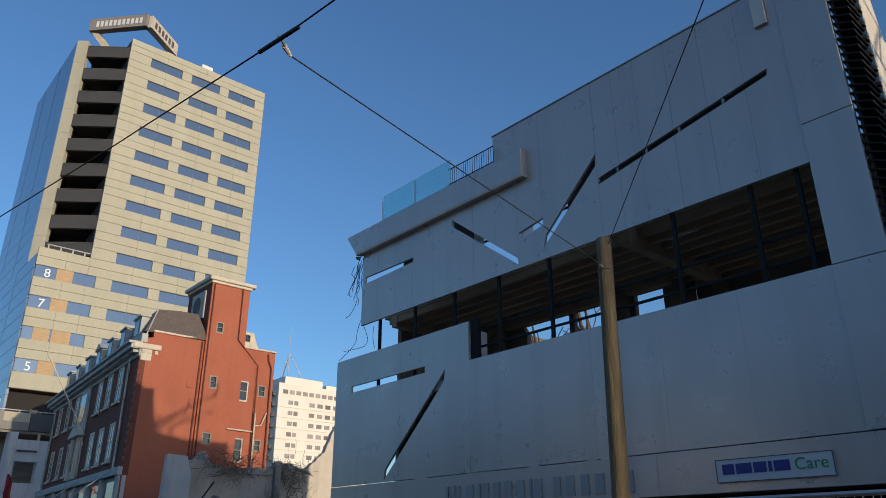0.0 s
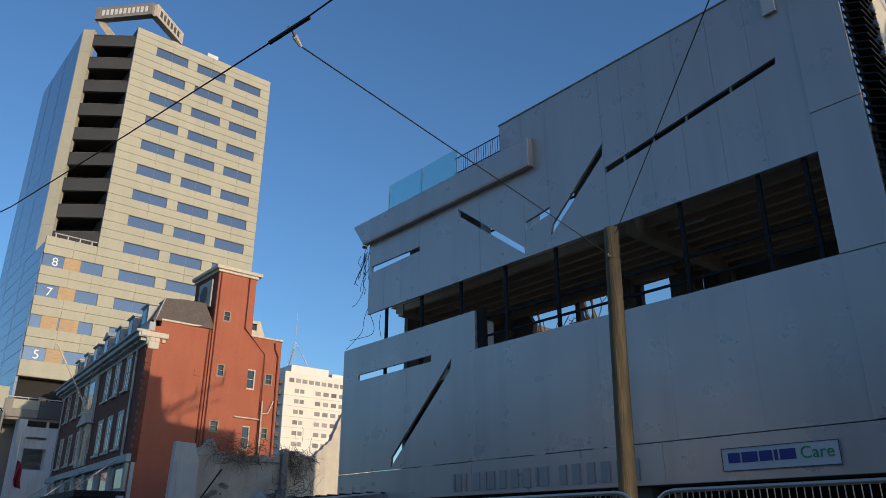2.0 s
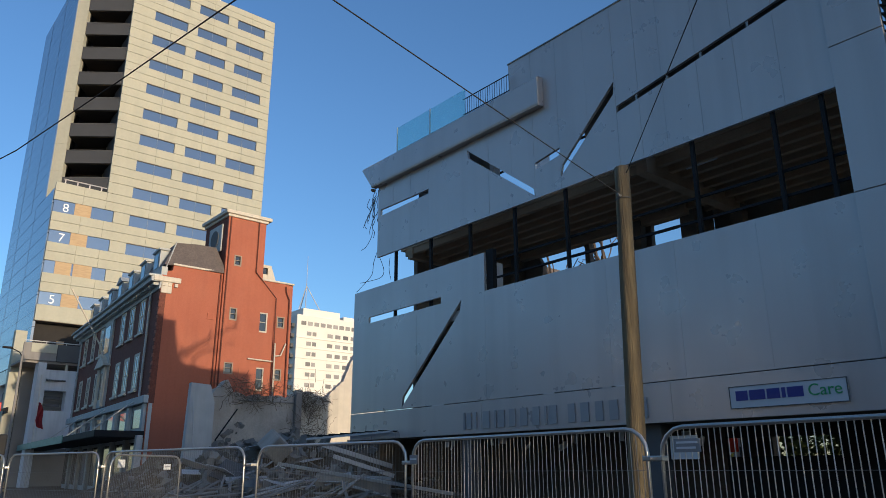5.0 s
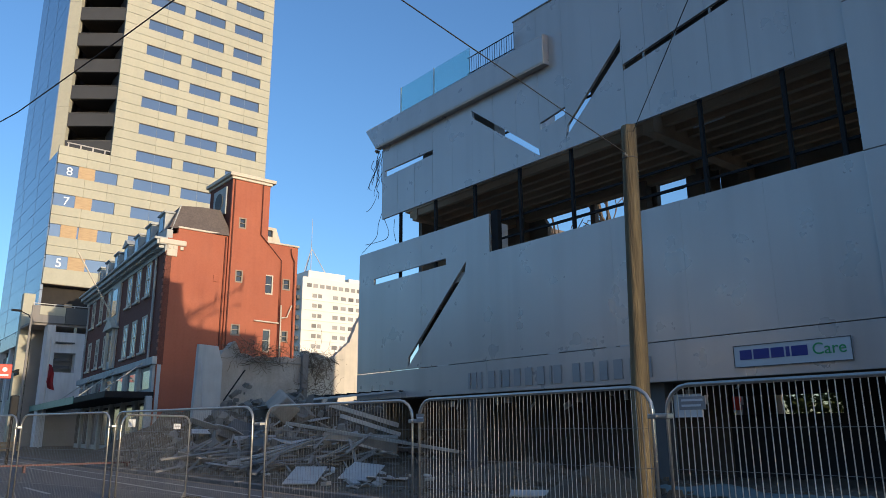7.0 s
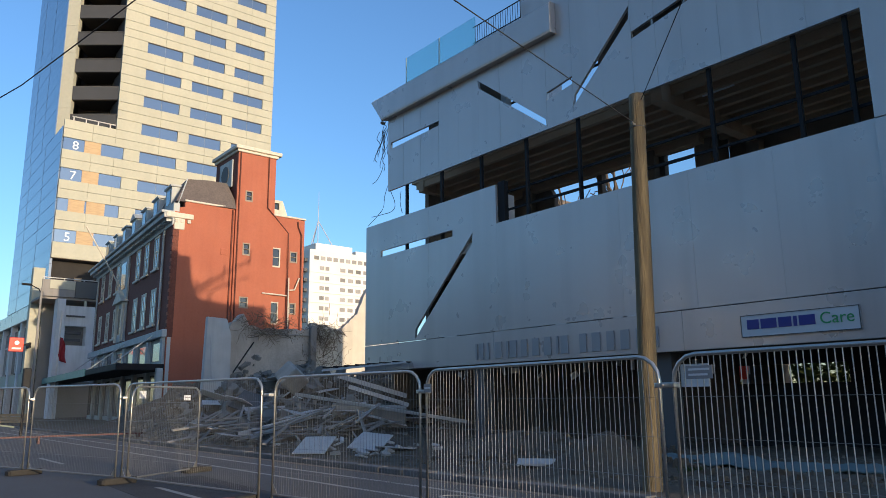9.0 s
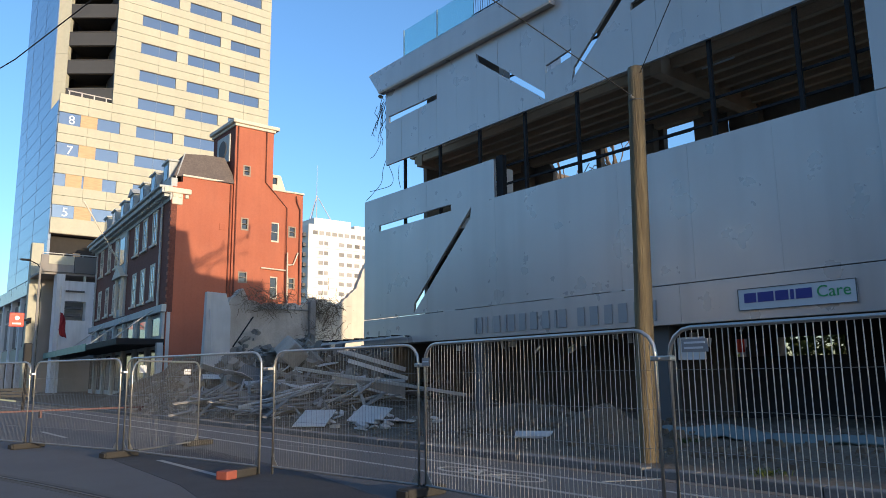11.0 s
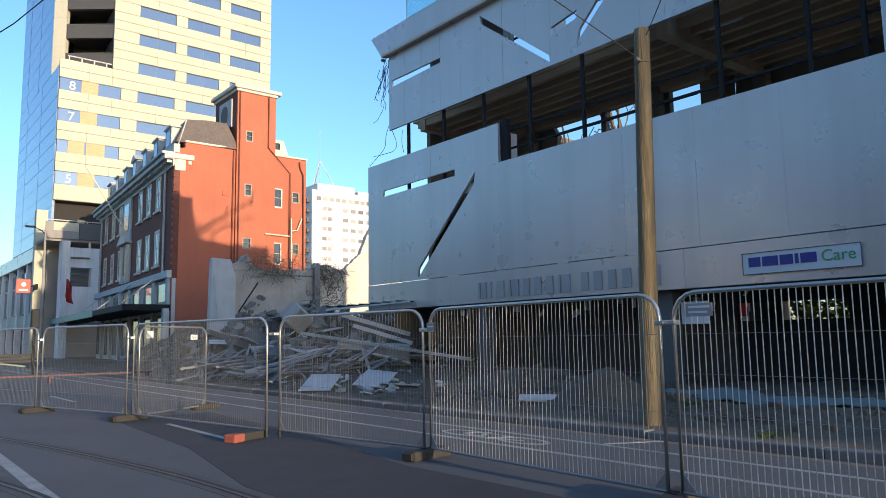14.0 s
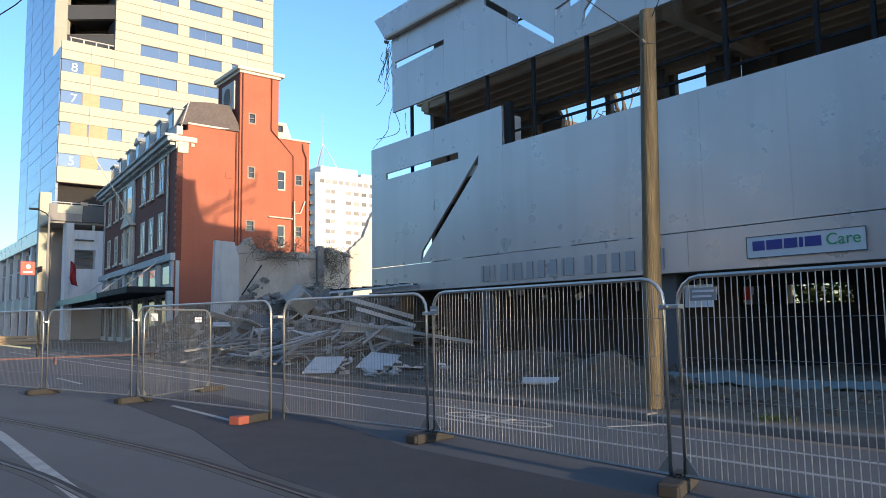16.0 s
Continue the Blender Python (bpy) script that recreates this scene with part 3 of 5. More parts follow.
for w in (0.31, 0.40, 0.32, 0.09, 0.38):
    part("navy_bar", box((X - 0.092, y - w, 3.25), (X - 0.078, y, 3.49), None, 0.004), M_NAVY, SIGN)
    y -= w + 0.045
text("word", "Care", 0.385, Matrix.Translation((X - 0.088, 9.36, 3.25)) @ Matrix(((0, 0, -1, 0), (-1, 0, 0, 0), (0, 1, 0, 0), (0, 0, 0, 1))), M_GREEN, SIGN, 0.006, "green word on the sign")

# ---- red brick building ----
C = Vector((18.0, 54.5, 0))
RED = empty("red_brick_building", "old red brick building with mansard roof and cream stone trim", "building")
u = Vector((0.0787, 0.9969, 0))
FR = Matrix.Translation(C) @ Matrix(((u.x, -u.y, 0, 0), (u.y, u.x, 0, 0), (0, 0, 1, 0), (0, 0, 0, 1)))   # s along the front, outwards, up
YS = 54.5
swin = [(23.38, 23.88, 17.12, 17.88), (23.34, 23.84, 12.8, 13.66), (25.34, 26.44, 12.15, 13.6), (27.48, 28.04, 12.7, 13.5), (23.24, 23.86, 8.7, 9.45), (25.20, 26.41, 7.6, 9.25), (27.52, 28.02, 8.5, 9.3)]


def wall_y(outer, holes, y0, thick):
    """An upright wall facing -y: an outline and holes in (x, z)."""
    bm = plate(outer, holes, 0, thick)
    bmesh.ops.transform(bm, matrix=Matrix(((0, 1, 0, 0), (1, 0, 0, y0), (0, 0, 1, 0), (0, 0, 0, 1))), verts=bm.verts)
    return bm


def rect(a, b, c, d):
    return [(a, c), (b, c), (b, d), (a, d)]


part("side_wall", wall_y([(X + 1.25, 3.3), (26.2, 3.3), (26.2, 14.3), (23.0, 14.4), (20.7, 14.7), (20.2, 17.2), (X + 1.25, 17.8)], [], 6.0, 0.3), M_CREAM, GREY, "sunlit beige side wall")
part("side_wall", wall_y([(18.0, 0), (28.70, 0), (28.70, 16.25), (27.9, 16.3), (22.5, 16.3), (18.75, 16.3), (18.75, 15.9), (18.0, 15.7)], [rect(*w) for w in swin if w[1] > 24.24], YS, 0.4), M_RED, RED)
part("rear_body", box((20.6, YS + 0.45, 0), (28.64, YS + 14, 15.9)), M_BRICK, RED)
part("stair_tower", wall_y(rect(22.62, 25.84, 0.0, 21.1), [rect(*w) for w in swin if w[1] < 24.24], YS - 0.22, 0.2), M_RED, RED)
part("stair_tower_side", box((22.62, YS, 15.5), (25.84, YS + 4.2, 21.1)), M_BRICK, RED)
part("chimney_breast", wall_y([(25.84, 6), (27.06, 6), (27.06, 14.9), (25.20, 16.8), (25.14, 16.8), (25.14, 6)], [rect(*w) for w in swin if 25.84 < w[1] < 26.84], YS - 0.16, 0.155), M_RED, RED)
for a, b, z0, z1 in swin:
    w = part("side_window", wall_y(rect(a - 0.06, b + 0.06, z0 - 0.08, z1 + 0.05), [rect(a + 0.04, b - 0.04, z0 + 0.04, (z0 + z1) / 2 - 0.02), rect(a + 0.04, b - 0.04, (z0 + z1) / 2 + 0.02, z1 - 0.04)], YS - 0.235 if b < 24.24 else (YS - 0.19 if b < 26.84 else YS - 0.03), 0.1), M_CREAM if b - a > 1 else M_FRAME, RED, "small window with a pale frame")
    part("pane", box((a, YS - 0.12 if b < 26.84 else YS + 0.08, z0), (b, YS - 0.10 if b < 26.84 else YS + 0.1, z1)), M_GLASS_D, w)
part("tower_cap", box((22.3, YS - 0.5, 21.2), (26.25, YS + 4.5, 21.5), None, 0.06), M_CREAM, RED, "pale stone cap of the stair tower")
part("tower_cap_moulding", box((22.5, YS - 0.36, 20.98), (25.98, YS + 4.4, 21.2), None, 0.05), M_CREAM, RED)
part("clock_niche", box((22.50, YS + 0.7, 18.3), (22.62, YS + 3.2, 20.6), None, 0.05), M_GREYTRIM, RED, "pale framed niche of the stair tower")
part("clock_face", rod(bmesh.new(), (22.44, YS + 1.95, 19.5), (22.49, YS + 1.95, 19.5), 0.72, seg=20), M_BALC, RED)
part("coping", box((18.7, YS - 0.1, 16.3), (22.61, YS + 0.5, 16.45), None, 0.03), M_CREAM, RED)
part("coping", box((25.84, YS - 0.1, 16.3), (28.79, YS + 0.5, 16.45), None, 0.03), M_CREAM, RED)
for pts in ([(22.81, YS - 0.3, 21.0), (22.81, YS - 0.3, 6)], [(25.20, YS - 0.32, 21.0), (25.20, YS - 0.32, 16.8), (27.12, YS - 0.27, 14.95), (27.24, YS - 0.27, 6)],
            [(28.04, YS - 0.12, 16.1), (28.09, YS - 0.12, 15.6), (28.39, YS - 0.12, 15.0), (28.44, YS - 0.12, 6)], [(22.44, YS - 0.08, 16.2), (22.39, YS - 0.08, 6)]):
    part("drain_pipe", tube(bmesh.new(), pts, 0.055), M_BRICK, RED)
for pts in ([(27.20, YS - 0.4, 11.3), (27.24, YS - 0.4, 6.5)], [(25.00, YS - 0.35, 9.9), (27.09, YS - 0.35, 9.85)], [(27.29, YS - 0.38, 10.3), (27.84, YS - 0.2, 10.4), (28.24, YS - 0.2, 11.4)]):
    part("pale_pipe", tube(bmesh.new(), pts, 0.06), M_CREAM, RED)
part("vent_plate", box((21.64, YS - 0.05, 12.6), (22.14, YS + 0.01, 13.1), None, 0.02), M_RED, RED)
part("white_dormer", wall_y(rect(25.86, 27.24, 16.4, 18.0), [rect(26.09, 26.94, 17.2, 17.75)], YS + 1.2, 1.5), M_CREAM, RED)
part("dormer_pane", box((26.04, YS + 1.35, 17.15), (26.99, YS + 1.4, 17.8)), M_GLASS_D, RED)
bm = bmesh.new()
vs = [bm.verts.new(p) for p in ((27.24, YS + 1.2, 16.45), (27.84, YS + 1.2, 16.45), (27.24, YS + 1.2, 18.0), (27.24, YS + 2.7, 16.45), (27.84, YS + 2.7, 16.45), (27.24, YS + 2.7, 18.0))]
for f in ((0, 1, 2), (3, 5, 4), (0, 2, 5, 3), (1, 4, 5, 2), (0, 3, 4, 1)):
    bm.faces.new([vs[i] for i in f])
part("dormer_cheek", bm, M_CREAM, RED)
# mansard roof
bm = bmesh.new()
prof = [(-0.1, 16.3), (-1.05, 18.35), (-2.6, 18.5), (-4.1, 18.5), (-4.85, 16.3)]
ring = []
for s, inset in ((0.15, 1), (29.6, 1)):
    ring.append([bm.verts.new(FR @ Vector((s + (0.9 if s < 1 and z > 17 else (-0.9 if z > 17 else 0)), o, z))) for o, z in prof])
for i in range(len(prof)):
    j = (i + 1) % len(prof)
    bm.faces.new((ring[0][i], ring[0][j], ring[1][j], ring[1][i]))
bm.faces.new(ring[0])
bm.faces.new(ring[1][::-1])
part("mansard_roof", bm, M_SLATE, RED, "brown slate mansard roof")
for s in (0.2,):
    part("roof_hip", tube(bmesh.new(), [FR @ Vector((0.12, -0.25 - (s - 0.2), 16.1)), FR @ Vector((1.02, -1.05 - (s - 0.2) * 0.82, 18.4))], 0.05), M_GREYTRIM, RED)
dz = 16.05
for i in range(7):
    s = 2.6 + i * 3.95
    h = 1.75
    d = part("roof_dormer", box((s - 0.85, -1.6, dz), (s + 0.85, -0.12, dz + h), FR), M_GREYTRIM, RED, "small grey dormer window")
    bm = bmesh.new()
    if i == 3:
        vs = [bm.verts.new(FR @ Vector(p)) for p in ((s - 1.1, 0.05, dz + h), (s + 1.1, 0.05, dz + h), (s, 0.05, dz + h + 0.6), (s - 1.1, -2.2, dz + h), (s + 1.1, -2.2, dz + h), (s, -2.2, dz + h + 0.6))]
        for f in ((0, 1, 2), (3, 5, 4), (0, 2, 5, 3), (1, 4, 5, 2), (0, 3, 4, 1)):
            bm.faces.new([vs[k] for k in f])
    else:
        bx(bm, (s - 1.0, -2.0, dz + h), (s + 1.0, 0.02, dz + h + 0.16), FR, 0.03)
    part("dormer_roof", bm, M_GREYTRIM, d)
    part("dormer_pane", box((s - 0.5, -0.115, dz + 0.45), (s + 0.5, -0.09, dz + h - 0.2), FR), M_GLASS_D, d)
# street front
S_WIN = [4.6, 7.8, 10.85, 19.0, 22.6, 26.4]
rows_w = [(7.55, 10.15), (11.85, 14.35)]
holes = [(s - 0.74, s + 0.74, a, b) for s in S_WIN for a, b in rows_w]
bm = rplate(0.0, 30.0, 6.2, 14.9, holes, 0, 0.4)
bmesh.ops.transform(bm, matrix=FR @ Matrix(((0, 1, 0, 0), (-1, 0, 0, 0), (0, 0, 1, 0), (0, 0, 0, 1))), verts=bm.verts)
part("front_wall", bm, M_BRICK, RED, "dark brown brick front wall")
for s in S_WIN:
    for a, b in rows_w:
        bm = rplate(s - 0.78, s + 0.78, a - 0.1, b + 0.08, [(s - 0.5, s - 0.03, a + 0.12, (a + b) / 2 - 0.05), (s + 0.03, s + 0.5, a + 0.12, (a + b) / 2 - 0.05), (s - 0.5, s - 0.03, (a + b) / 2 + 0.05, b - 0.12), (s + 0.03, s + 0.5, (a + b) / 2 + 0.05, b - 0.12)], -0.04, 0.14)
        bmesh.ops.transform(bm, matrix=FR @ Matrix(((0, 1, 0, 0), (-1, 0, 0, 0), (0, 0, 1, 0), (0, 0, 0, 1))), verts=bm.verts)
        w = part("sash_window", bm, M_CREAM, RED, "tall sash window with a pale frame")
        part("pane", box((s - 0.7, -0.005, a), (s + 0.7, 0.015, b), FR), M_GLASS_D, w)
        part("sill", box((s - 0.95, 0.0, a - 0.28), (s + 0.95, 0.2, a - 0.1), FR, 0.02), M_CREAM, w)
part("string_course", box((-0.05, 0.0, 6.2), (30.1, 0.35, 6.75), FR, 0.05), M_GREYTRIM, RED)
part("frieze", box((-0.02, 0.0, 14.4), (30.1, 0.12, 14.9), FR), M_GREYTRIM, RED)
part("cornice", box((-0.1, 0.0, 14.9), (30.3, 0.75, 15.25), FR, 0.04), M_GREYTRIM, RED)
part("cornice_cap", box((-0.12, 0.0, 15.25), (30.4, 0.95, 15.45), FR, 0.05), M_GREYTRIM, RED)
for i in range(60):
    part("dentil", box((0.2 + i * 0.5, 0.12, 14.68), (0.45 + i * 0.5, 0.5, 14.895), FR), M_GREYTRIM, RED)
part("parapet", box((0.0, -0.35, 15.45), (30.0, 0.1, 16.1), FR, 0.03), M_GREYTRIM, RED)
part("corner_console", box((17.4, YS - 0.15, 14.95), (19.4, YS + 0.3, 15.35), None, 0.06), M_CREAM, RED, "cream stone cornice end")
part("corner_console_block", box((18.0, YS - 0.10, 14.1), (18.78, YS + 0.02, 14.95), None, 0.06), M_CREAM, RED)
for s in (18.05, 18.45, 18.95):
    part("corner_bracket", box((s, YS - 0.14, 14.62), (s + 0.25, YS - 0.02, 14.9), None, 0.04), M_CREAM, RED)
for i in range(14):
    part("quoin", box((-0.03, -0.2, 6.9 + i * 0.56), (0.35 if i % 2 else 0.6, 0.06, 7.2 + i * 0.56), FR, 0.015), M_BRICK, RED)
# centre bay
part("centre_surround", box((14.0, 0.0, 6.9), (17.2, 0.18, 14.4), FR, 0.03), M_GREYTRIM, RED)
part("centre_pane", box((14.7, 0.185, 11.6), (16.5, 0.21, 14.0), FR), M_GLASS_D, RED)
part("centre_pane", box((14.8, 0.185, 7.6), (16.4, 0.21, 9.9), FR), M_GLASS_D, RED)
for s in (14.2, 16.7):
    part("pilaster", box((s, 0.18, 6.9), (s + 0.35, 0.4, 10.3), FR, 0.03), M_CREAM, RED)
bm = bmesh.new()
vs = [bm.verts.new(FR @ Vector(p)) for p in ((13.6, 0.0, 10.35), (17.6, 0.0, 10.35), (15.6, 0.0, 11.45), (13.6, 0.6, 10.35), (17.6, 0.6, 10.35), (15.6, 0.6, 11.45))]
for f in ((0, 2, 1), (3, 4, 5), (0, 3, 5, 2), (1, 2, 5, 4), (0, 1, 4, 3)):
    bm.faces.new([vs[k] for k in f])
part("pediment", bm, M_CREAM, RED)
part("flagpole", rod(bmesh.new(), FR @ Vector((15.6, 0.3, 11.6)), FR @ Vector((15.6, 3.6, 17.0)), 0.07), M_CREAM, RED, "slanting pale flagpole")
for s in (2.2, 28.6):
    part("downpipe", rod(bmesh.new(), FR @ Vector((s, 0.12, 6.8)), FR @ Vector((s, 0.12, 14.9)), 0.09), M_GREYTRIM, RED)
# ground floor
part("shop_front", box((0.0, -0.3, 0), (30, -0.05, 6.2), FR), M_GREYTRIM, RED)
for i in range(7):
    s = 1.8 + i * 4.3
    part("shop_pilaster", box((s - 1.6, -0.05, 0), (s - 1.0, 0.22, 6.2), FR, 0.03), M_GREYTRIM, RED)
    part("upper_light", box((s - 0.8, -0.045, 4.6), (s + 2.2, 0.0, 5.9), FR), M_GLASS_D, RED)
    part("shop_window", box((s - 0.8, -0.045, 0.5), (s + 2.2, 0.0, 3.6), FR), M_GLASS_D, RED)
part("awning", box((0.0, 0.02, 3.85), (27.5, 3.2, 4.3), FR, 0.04), M_DARKSTEEL, RED, "dark street awning")
part("awning_edge", box((12, 3.2, 3.8), (46, 3.26, 4.4), FR), M_TEAL, RED, "teal awning edge")
part("awning", box((27.5, 0.5, 3.85), (46, 3.2, 4.3), FR, 0.04), M_DARKSTEEL, RED, "dark street awning")
for s in (2.5, 12.0, 21.5):
    part("awning_stay", rod(bmesh.new(), FR @ Vector((s, 0.35, 6.5)), FR @ Vector((s + 0.3, 3.0, 4.3)), 0.05), M_GREYTRIM, RED)
part("corner_post", box((17.4, YS - 0.3, 0), (17.8, YS + 0.1, 4.0)), M_GREYTRIM, RED)

# ---- office tower ----
TOW = empty("office_tower", "tall beige office tower with recessed balconies and blue glass side", "building")
Y0 = 95.0
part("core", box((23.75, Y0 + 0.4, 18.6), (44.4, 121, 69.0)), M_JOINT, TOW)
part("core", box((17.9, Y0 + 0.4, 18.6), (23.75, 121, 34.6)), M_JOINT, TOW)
# near-black back: the depth of the recess is coloured in
part("balcony_back", box((18.3, Y0 + 9.5, 34.6), (23.73, 120.5, 68.0)), M_SHADE, TOW)
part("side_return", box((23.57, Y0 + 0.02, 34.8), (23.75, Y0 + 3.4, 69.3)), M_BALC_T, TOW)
part("right_return", box((44.42, Y0 + 0.3, 18.6), (44.65, 121, 69.3)), M_TOWER, TOW)
part("soffit", box((17.7, Y0 + 0.1, 18.35), (44.5, 121, 18.6)), M_CONC_DARK, TOW)
STEP, TOP = 3.80, 67.4
cols = [(26.6, 31.2), (32.7, 37.1), (38.6, 43.0)]
g = 0.022
for k in range(13):
    zt, zb = TOP - STEP * k, TOP - STEP * k - 1.5
    low = k >= 9
    for a, b in cols:
        w = part("window", box((a, Y0 + 0.16, zb), (b, Y0 + 0.2, zt)), M_GLASS_T, TOW)
        for f in (0.5,):
            part("window_bar", box((a + (b - a) * f - 0.016, Y0 + 0.13, zb), (a + (b - a) * f + 0.016, Y0 + 0.16, zt)), M_MULLION, w)
        part("window_head", box((a, Y0 + 0.02, zt - 0.05), (b, Y0 + 0.16, zt)), M_JOINT, w)
    edges = [(23.55, 26.6), (31.2, 32.7), (37.1, 38.6), (43.0, 44.6)]
    if low:
        edges[0] = (24.6, 26.6)
    for a, b in edges:
        part("pier_panel", box((a + (g if a > 24.0 else 0), Y0, zb + g), (b - (g if b < 44 else 0), Y0 + 0.4, zt - g)), M_TOWER, TOW)
    up, mid, dn = (69.4 if k == 0 else zb + STEP), (zt + 1.0 if k == 0 else zt + 1.15), zt
    for z0, z1 in ((dn, mid), (mid, up)):
        xs = [17.65, 20.9, 23.55] if low else []
        xs = xs + [23.55, 28.9, 34.9, 40.8, 44.6] if not low else xs + [28.9, 34.9, 40.8, 44.6]
        for a, b in zip(xs, xs[1:]):
            part("spandrel_panel", box((a + g / 2, Y0, z0 + g), (b - g / 2, Y0 + 0.4, z1 - g)), M_TOWER, TOW)
    if low:
        w = part("corner_window", box((17.75, Y0 + 0.14, zb), (24.6, Y0 + 0.2, zt)), M_GLASS_T, TOW)
        for a, b in ([(20.1, 22.0)] if k != 11 else [(18.9, 20.7), (20.9, 23.0)]):
            part("plywood_board", box((a, Y0 + 0.08, zb - 0.05), (b, Y0 + 0.13, zt + 0.02)), M_PLY, w, "plywood board over a broken window")
        ch = {9: "8", 10: "7", 12: "5"}.get(k)
        if ch:
            text("painted_number", ch, 1.5, Matrix.Translation((18.75, Y0 + 0.13, zb + 0.2)) @ Matrix(((1, 0, 0, 0), (0, 0, -1, 0), (0, 1, 0, 0), (0, 0, 0, 1))), M_SIGNWHITE, w, 0.01, "white number painted on the glass")
part("base_band", box((17.65, Y0, 18.4), (44.6, Y0 + 0.4, TOP - 12 * STEP - 1.55)), M_TOWER, TOW)
# balconies
TURN = Matrix.Translation((23.55, Y0 + 0.5, 0)) @ Matrix.Rotation(radians(-38), 4, "Z")
# recess wall and balcony floors are coloured black for the shade there
part("balcony_wall", box((-6.6, 3.4, 34.6), (0.0, 3.6, 68.0), TURN), M_SHADE, TOW)
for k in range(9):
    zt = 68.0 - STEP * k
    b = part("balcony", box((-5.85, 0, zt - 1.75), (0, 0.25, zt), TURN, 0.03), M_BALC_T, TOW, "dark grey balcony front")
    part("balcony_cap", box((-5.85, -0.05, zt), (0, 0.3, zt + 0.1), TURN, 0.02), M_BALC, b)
    part("balcony_floor", box((-5.85, 0.25, zt - 1.8), (-0.1, 3.4, zt - 1.55), TURN), M_SHADE, b)
    part("balcony_glass", box((-5.7, 3.30, zt - 1.5), (-0.6, 3.36, min(zt + 1.6, 67.9)), TURN), M_GLASS_D, b)
    if k in (2, 4, 5):
        part("door_board", box((-5.6 + k * 0.3, 3.22, zt - 1.5), (-4.3 + k * 0.3, 3.28, zt + 1.0), TURN), M_PLY, b)
for x in (18.6, 20.0, 21.4, 22.8):
    part("terrace_post", box((x, Y0 + 0.2, 34.85), (x + 0.14, Y0 + 0.3, 36.1)), M_SHEET, TOW)
part("terrace_rail", box((18.5, Y0 + 0.2, 36.0), (23.5, Y0 + 0.3, 36.12)), M_SHEET, TOW)
for k in range(9):
    z0 = max(34.9, 68.9 - STEP * (k + 1))
    part("corner_fin", box((-7.4, -0.05, z0 + g), (-5.87, 0.7, 68.9 - STEP * k), TURN), M_TOWER, TOW)
# glass side
k = 0
z = 13.85
while z < 68.4:
    for j in range(8):
        a = Y0 + (5.0 if z > 34 else 0.42)
        ya, yb = a + j * (121 - a) / 8, a + (j + 1) * (121 - a) / 8
        part("side_pane", box((17.6 + 0.01 * ((j * 7 + k * 3) % 3), ya + 0.02, z + 0.03), (17.88, yb - 0.02, min(z + 1.9, 68.7) - 0.03)), M_GLASS_B, TOW)
    z += 1.9
    k += 1
part("side_backing", box((17.89, Y0 + 5.2, 18.6), (18.25, 121, 68.6)), M_JOINT, TOW)
# roof sign frame
A, B, D = Vector((25.4, 95.4, 0)), Vector((19.4, 102.2, 0)), Vector((31.0, 99.6, 0))
for P, Q, nb in ((A, B, 11), (A, D, 6)):
    d = (Q - P).normalized()
    M = Matrix.Translation(P) @ Matrix(((d.x, -d.y, 0, 0), (d.y, d.x, 0, 0), (0, 0, 1, 0), (0, 0, 0, 1)))
    L = (Q - P).length
    dark = Q is B
    f = part("sign_beam", box((0, -0.5, 72.5), (L, 0.5, 74.6), M, 0.03), M_PARAPET if dark else M_CREAM, TOW, "dark grey sign beam on the roof" if dark else "pale sign beam on the roof")
    side = 0.5 if dark else -0.5
    for i in range(nb):
        s = 0.8 + i * (L - 1.6) / nb
        part("sign_bar", box((s, side - 0.06, 73.0), (s + (L - 1.6) / nb * 0.55, side + 0.06, 74.0), M), M_SIGNWHITE if dark else M_BALC, f)
part("sign_leg", rod(bmesh.new(), (19.9, 102.0, 72.9), (24.4, 102.2, 68.6), 0.62, seg=4), M_CREAM, TOW)
part("sign_leg", box((29.6, 98.6, 68.5), (30.6, 99.6, 72.1)), M_CREAM, TOW)
part("roof_board", box((34.3, Y0 + 1.0, 69.4), (36.0, Y0 + 1.2, 70.7)), M_SIGNWHITE, TOW, "small white board on the roof edge")
part("roof_plant", box((26, 100, 69), (42, 116, 70.2)), M_BALC, TOW)
# podium
part("street_column", box((16.00, 94.9, 0), (17.20, 96.0, 17.0), None, 0.05), M_TOWER, TOW, "sunlit beige street column")
part("podium_deck", box((16.05, 89.8, 12.85), (30, 95, 13.1)), M_PODDARK, TOW)
part("podium_balcony", box((16.05, 89.5, 13.1), (19.35, 89.75, 14.95), None, 0.03), M_PARAPET, TOW, "grey podium parapet")
part("podium_balcony", box((19.38, 89.5, 13.1), (30, 89.75, 14.95), None, 0.03), M_BALC, TOW, "dark podium parapet")
part("parapet_board", box((16.80, 89.44, 13.95), (19.32, 89.5, 14.9), None, 0.01), M_TOWER, TOW)
part("podium_rail", rod(bmesh.new(), (16.10, 89.6, 15.15), (26, 89.6, 15.15), 0.05), M_SHEET, TOW)
for x in (16.2, 18.2, 20.2):
    part("podium_post", rod(bmesh.new(), (x, 89.6, 14.9), (x, 89.6, 15.15), 0.04), M_SHEET, TOW)
# wall under the tower is near-black, its recess shade in the colour
part("podium_wall", box((17.9, 96.5, 0), (44, 120, 18.34)), M_SHADE, TOW)
part("recess_board", box((20.60, 96.35, 14.6), (21.40, 96.48, 16.4)), M_PLY, TOW)
part("podium_shaft", box((17.65, 89.0, 0), (18.46, 90.6, 12.84), None, 0.03), M_PODGREY, TOW)
